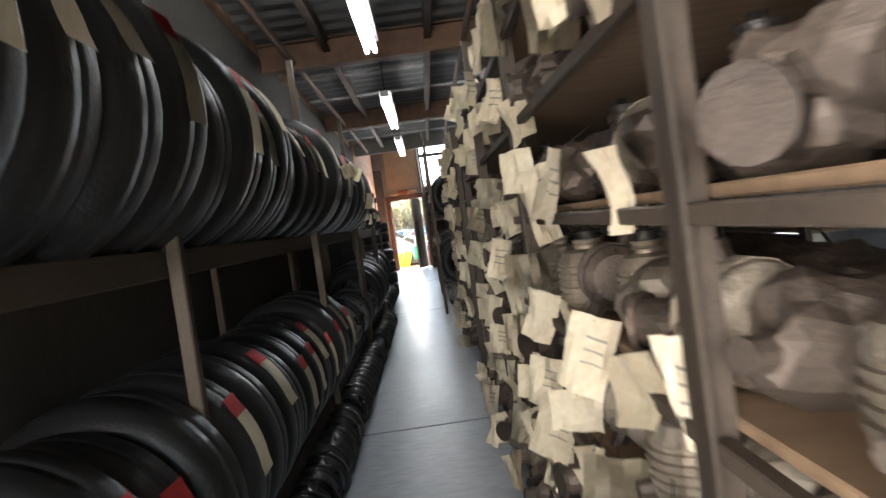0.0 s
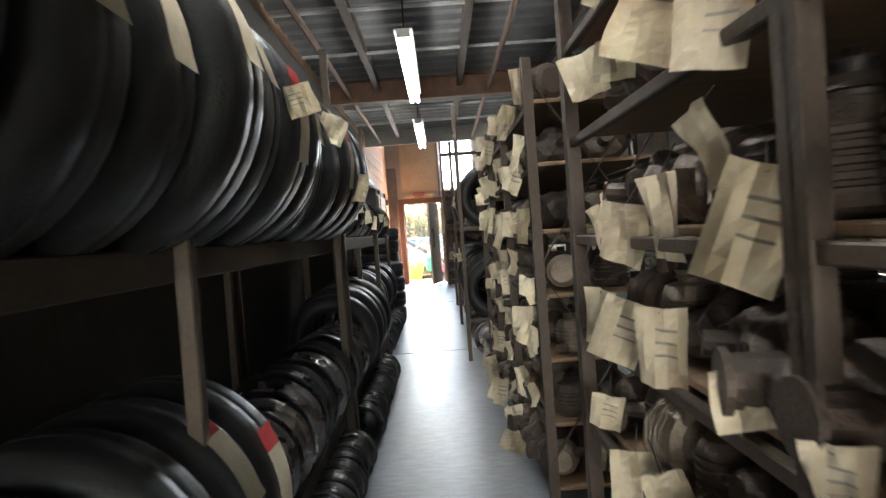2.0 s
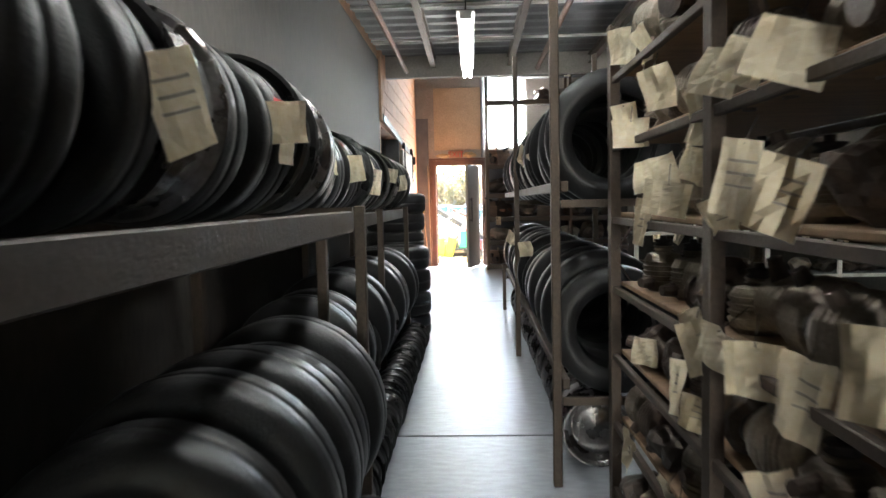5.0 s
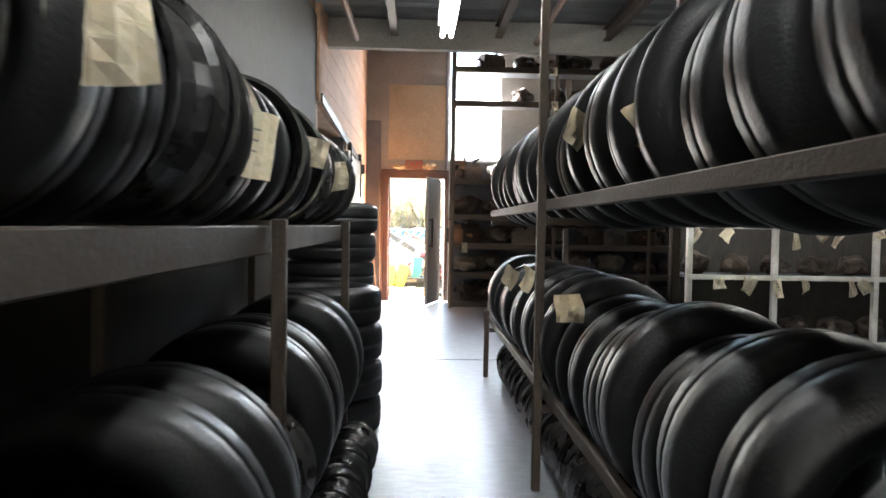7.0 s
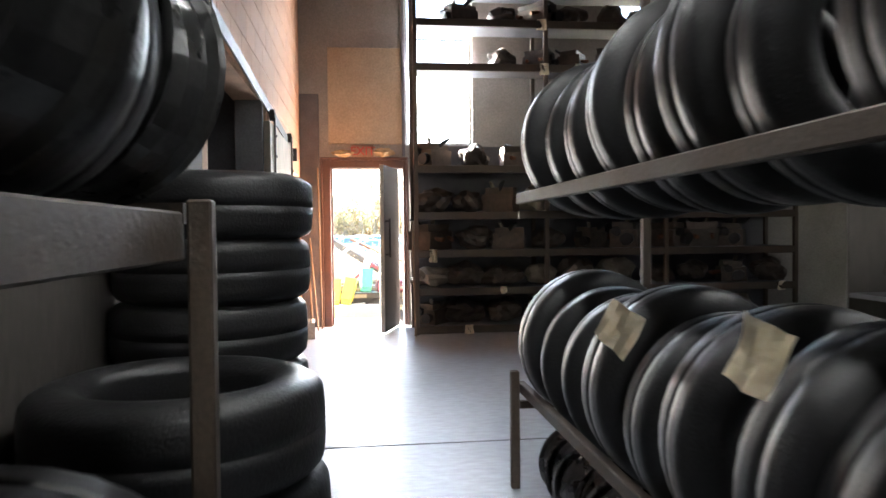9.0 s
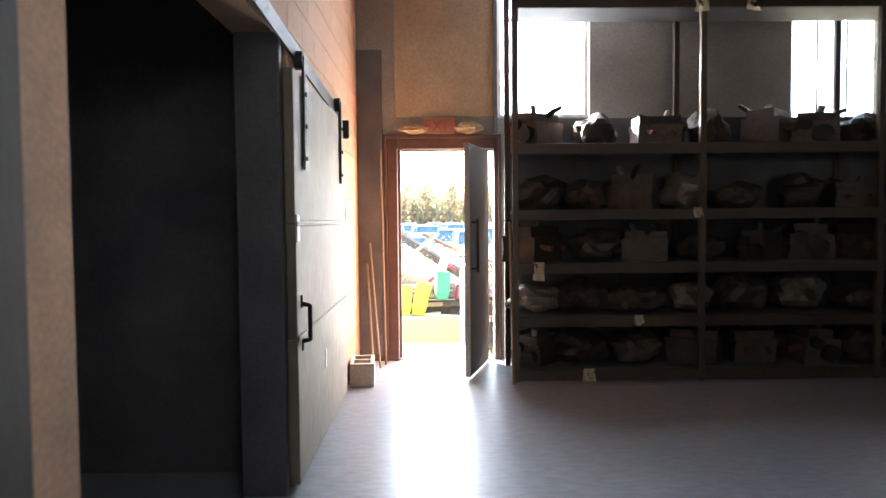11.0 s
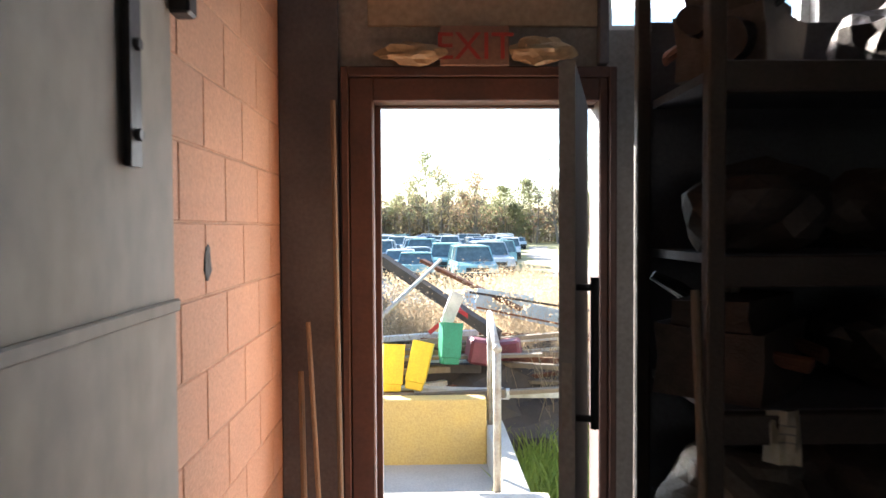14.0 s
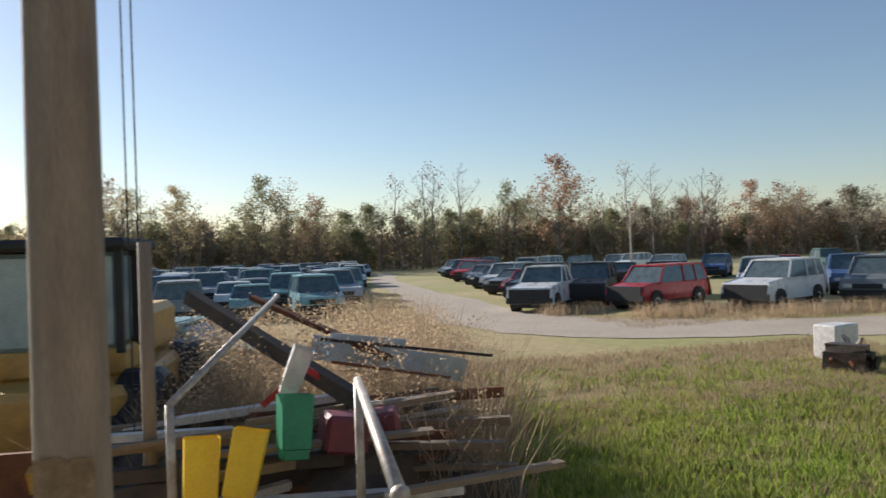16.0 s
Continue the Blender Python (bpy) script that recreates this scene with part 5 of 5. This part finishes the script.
cbx.matrix_world = pose(11.7, 11.8, ground_height(11.7, 11.8), 0, 0, 15)
tagged(cbx, "battered white appliance case in the grass", "appliance")
lp = thing("street_lamp", (33.0, 58.0, GZ), "pale steel yard lamp post", "lamp post")
part("post", rod((0, 0, 0), (0, 0, 6.6), 0.12, 0.08, 8), M_galrail, lp)
part("lamp_head", box(-0.5, 0.1, -0.12, 0.12, 6.5, 6.68, 0.02), M_galv, lp)


# ---- trees ----
def flake(V, F, c, size, r):
    a, b = Vector((r.gauss(0, 1), r.gauss(0, 1), r.gauss(0, 1))).normalized() * size, Vector((r.gauss(0, 1), r.gauss(0, 1), r.gauss(0, 1))).normalized() * size
    i = len(V)
    V += [tuple(c - a), tuple(c + b), tuple(c + a), tuple(c - b)]
    F.append((i, i + 1, i + 2, i + 3))


def twig(V, F, p, q, r0, r1):
    """A three-sided tapering limb."""
    d = (q - p).normalized()
    u = d.orthogonal().normalized()
    w = d.cross(u)
    i = len(V)
    for c, rad in ((p, r0), (q, r1)):
        for k in range(3):
            a = 2.094 * k
            V.append(tuple(c + u * (rad * math.cos(a)) + w * (rad * math.sin(a))))
    F += [(i + k, i + (k + 1) % 3, i + 3 + (k + 1) % 3, i + 3 + k) for k in range(3)]


def tree_meshes(seed, h, leaves, spread, low):
    """A leader with side limbs from low upwards, each forking into twigs, and leaf flakes round the twigs."""
    r = random.Random(seed)
    V, F, tips = [], [], []
    p, d = Vector((0, 0, -0.3)), Vector((0, 0, 1))
    n = 9
    for i in range(n):
        f0, f1 = i / n, (i + 1) / n
        q = p + Vector((r.gauss(0, 0.025) * h / n * 3, r.gauss(0, 0.025) * h / n * 3, h / n))
        r0 = 0.014 * h * (1 - f0) + 0.02
        twig(V, F, p, q, r0, 0.014 * h * (1 - f1) + 0.02)
        if f1 > low:
            for _ in range(r.randint(3, 5)):
                a = r.uniform(0, 6.28)
                L = spread * h * (1.05 - abs(f1 - low - 0.25)) * r.uniform(0.55, 1.0) * (1.15 - 0.75 * f1)
                s0 = p.lerp(q, r.random())
                m = s0 + Vector((math.cos(a), math.sin(a), r.uniform(0.5, 1.3))) * (L * 0.5)
                e = m + Vector((math.cos(a) + r.gauss(0, 0.3), math.sin(a) + r.gauss(0, 0.3), r.uniform(0.7, 1.8))) * (L * 0.42)
                twig(V, F, s0, m, r0 * 0.42, r0 * 0.25)
                twig(V, F, m, e, r0 * 0.25, 0.012)
                tips += [e, m.lerp(e, 0.5), m]
                for _ in range(4):
                    b = m.lerp(e, r.random())
                    g = b + Vector((r.gauss(0, 0.5), r.gauss(0, 0.5), r.uniform(0.2, 1.0))) * (L * 0.33)
                    twig(V, F, b, g, 0.03, 0.012)
                    tips.append(g)
        p = q
    trunk = bpy.data.meshes.new("trunk")
    trunk.from_pydata(V, [], F)
    trunk.materials.append(M_bark)
    V, F = [], []
    if leaves:
        for t in tips:
            for _ in range(leaves):
                flake(V, F, t + Vector((r.gauss(0, 0.42), r.gauss(0, 0.42), r.gauss(0, 0.36))), r.uniform(0.08, 0.2), r)
    me = bpy.data.meshes.new("crown")
    me.from_pydata(V, [], F)
    return trunk, me


TREES = []
for s, (h, lf, cw, low) in enumerate(((15, 0, 0.40, 0.25), (15, 13, 0.50, 0.22), (11, 13, 0.56, 0.15), (16, 1, 0.36, 0.3), (9, 15, 0.6, 0.1), (14, 6, 0.46, 0.22))):
    trk, cr = tree_meshes(s + 2, h, lf, cw, low)
    crowns = []
    for m in LEAVES:
        c = cr.copy()
        c.materials.append(m)
        crowns.append(c)
    TREES.append((trk, crowns))
LEAFNAME = ("green", "rust brown", "golden", "dark green")


def tree(x, y, k, leaf_i, s, rz):
    t = thing("tree", (x, y, GZ - 0.1), ("tall %s autumn tree at the edge of the yard" % LEAFNAME[leaf_i]) if k not in (0, 3) else "tall bare autumn tree at the edge of the yard", "tree", "trees behind the yard", rz=rz)
    t.scale = (s, s, s)
    part("trunk", TREES[k][0], None, t, "grey-brown trunk and branches")
    if k != 0:
        part("crown", TREES[k][1][leaf_i], None, t, "thin autumn foliage")
    return t


tr = random.Random(9)
for i in range(84):
    x = -95 + i * 2.9 + tr.uniform(-1.2, 1.2)
    tree(x, 108 + tr.uniform(0, 14), tr.choice((2, 4, 5, 2, 4, 2)), tr.choice((0, 1, 2, 3, 3, 0)), tr.uniform(0.7, 1.05), tr.uniform(0, 360))
for i in range(40):
    tree(tr.uniform(-35, 120), 104 + tr.uniform(0, 12), tr.choice((0, 3, 0, 5)), tr.choice((1, 2, 0)), tr.uniform(0.65, 0.95), tr.uniform(0, 360))
for x, y, k, l, s in ((0.5, 104, 1, 0, 0.9), (-12, 104, 1, 2, 0.82), (45, 102, 1, 1, 1.08), (48.5, 104, 5, 1, 0.95), (24, 106, 0, 1, 1.05), (27, 107, 3, 1, 1.0), (30, 106, 0, 1, 1.08), (21, 107, 3, 1, 0.9),
                      (59, 104, 3, 2, 1.0), (62, 103, 0, 2, 1.05), (72, 104, 0, 1, 1.0), (80, 102, 1, 1, 0.82), (100, 100, 2, 3, 1.05), (8, 106, 5, 1, 0.8)):
    tree(x, y, k, l, s, tr.uniform(0, 360))
# the thick wood behind: stems and flakes of foliage with an uneven top
for li, (count, low, high) in enumerate(((17000, 0.0, 0.8), (15000, 0.2, 1.0), (11000, 0.2, 1.0), (24000, 0.0, 0.75))):
    V, F = [], []
    for i in range(count):
        x, y = tr.uniform(-110, 160), 112 + tr.uniform(0, 18)
        top = 6.6 + 2.4 * noise.noise(Vector((x * 0.09, li * 3.0, 0))) + 1.6 * noise.noise(Vector((x * 0.4, li, 5)))
        flake(V, F, Vector((x, y, GZ + top * (low + (high - low) * tr.random() ** 0.8))), tr.uniform(0.14, 0.42), tr)
    me = bpy.data.meshes.new("wood_foliage")
    me.from_pydata(V, [], F)
    me.materials.append(LEAVES[li])
    tagged(new("wood_foliage", me), "thick %s foliage of the autumn wood" % LEAFNAME[li], "woods", kind="stuff")
V, F = [], []
for i in range(900):
    x, y = tr.uniform(-110, 160), 110 + tr.uniform(0, 16)
    h = tr.uniform(5, 10.5)
    twig(V, F, Vector((x, y, GZ)), Vector((x + tr.gauss(0, 0.5), y, GZ + h)), 0.09, 0.02)
    for k in range(6):
        z = GZ + h * tr.uniform(0.4, 0.95)
        twig(V, F, Vector((x, y, z)), Vector((x + tr.gauss(0, 0.8), y, z + tr.uniform(0.5, 1.5))), 0.035, 0.012)
me = bpy.data.meshes.new("wood_stems")
me.from_pydata(V, [], F)
me.materials.append(M_bark)
tagged(new("wood_stems", me), "slender grey stems of the autumn wood", "woods", kind="stuff")
# far edge of the wood; its faint glow stands in for distance haze
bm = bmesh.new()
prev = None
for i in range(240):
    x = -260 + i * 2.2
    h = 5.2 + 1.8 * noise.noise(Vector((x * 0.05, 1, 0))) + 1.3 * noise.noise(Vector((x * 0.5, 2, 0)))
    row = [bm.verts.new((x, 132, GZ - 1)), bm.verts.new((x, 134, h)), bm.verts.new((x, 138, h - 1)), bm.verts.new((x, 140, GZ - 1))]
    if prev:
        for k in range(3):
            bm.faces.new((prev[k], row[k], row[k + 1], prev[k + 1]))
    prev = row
shell(part("backdrop", bm, M_haze), "distant wood behind the trees, with a faint glow in place of haze", "woods")

# ---- blocks of the west wall ----
BLOCK = mesh_of("block", box(0.0, 0.046, 0.003, 0.397, 0.003, 0.197, 0.003), M_block)
west_ob = bpy.data.objects["wall_west"]
for j in range(23):
    y = -0.4 + (0.2 if j % 2 else 0.0)
    while y > -3.3 or (j > 11 and y > -5.6):
        if y < 0.0:
            b = part("block", BLOCK, None, west_ob)
            b.location = (WX - 0.002, y, j * 0.2 - 0.05)
        y -= 0.4
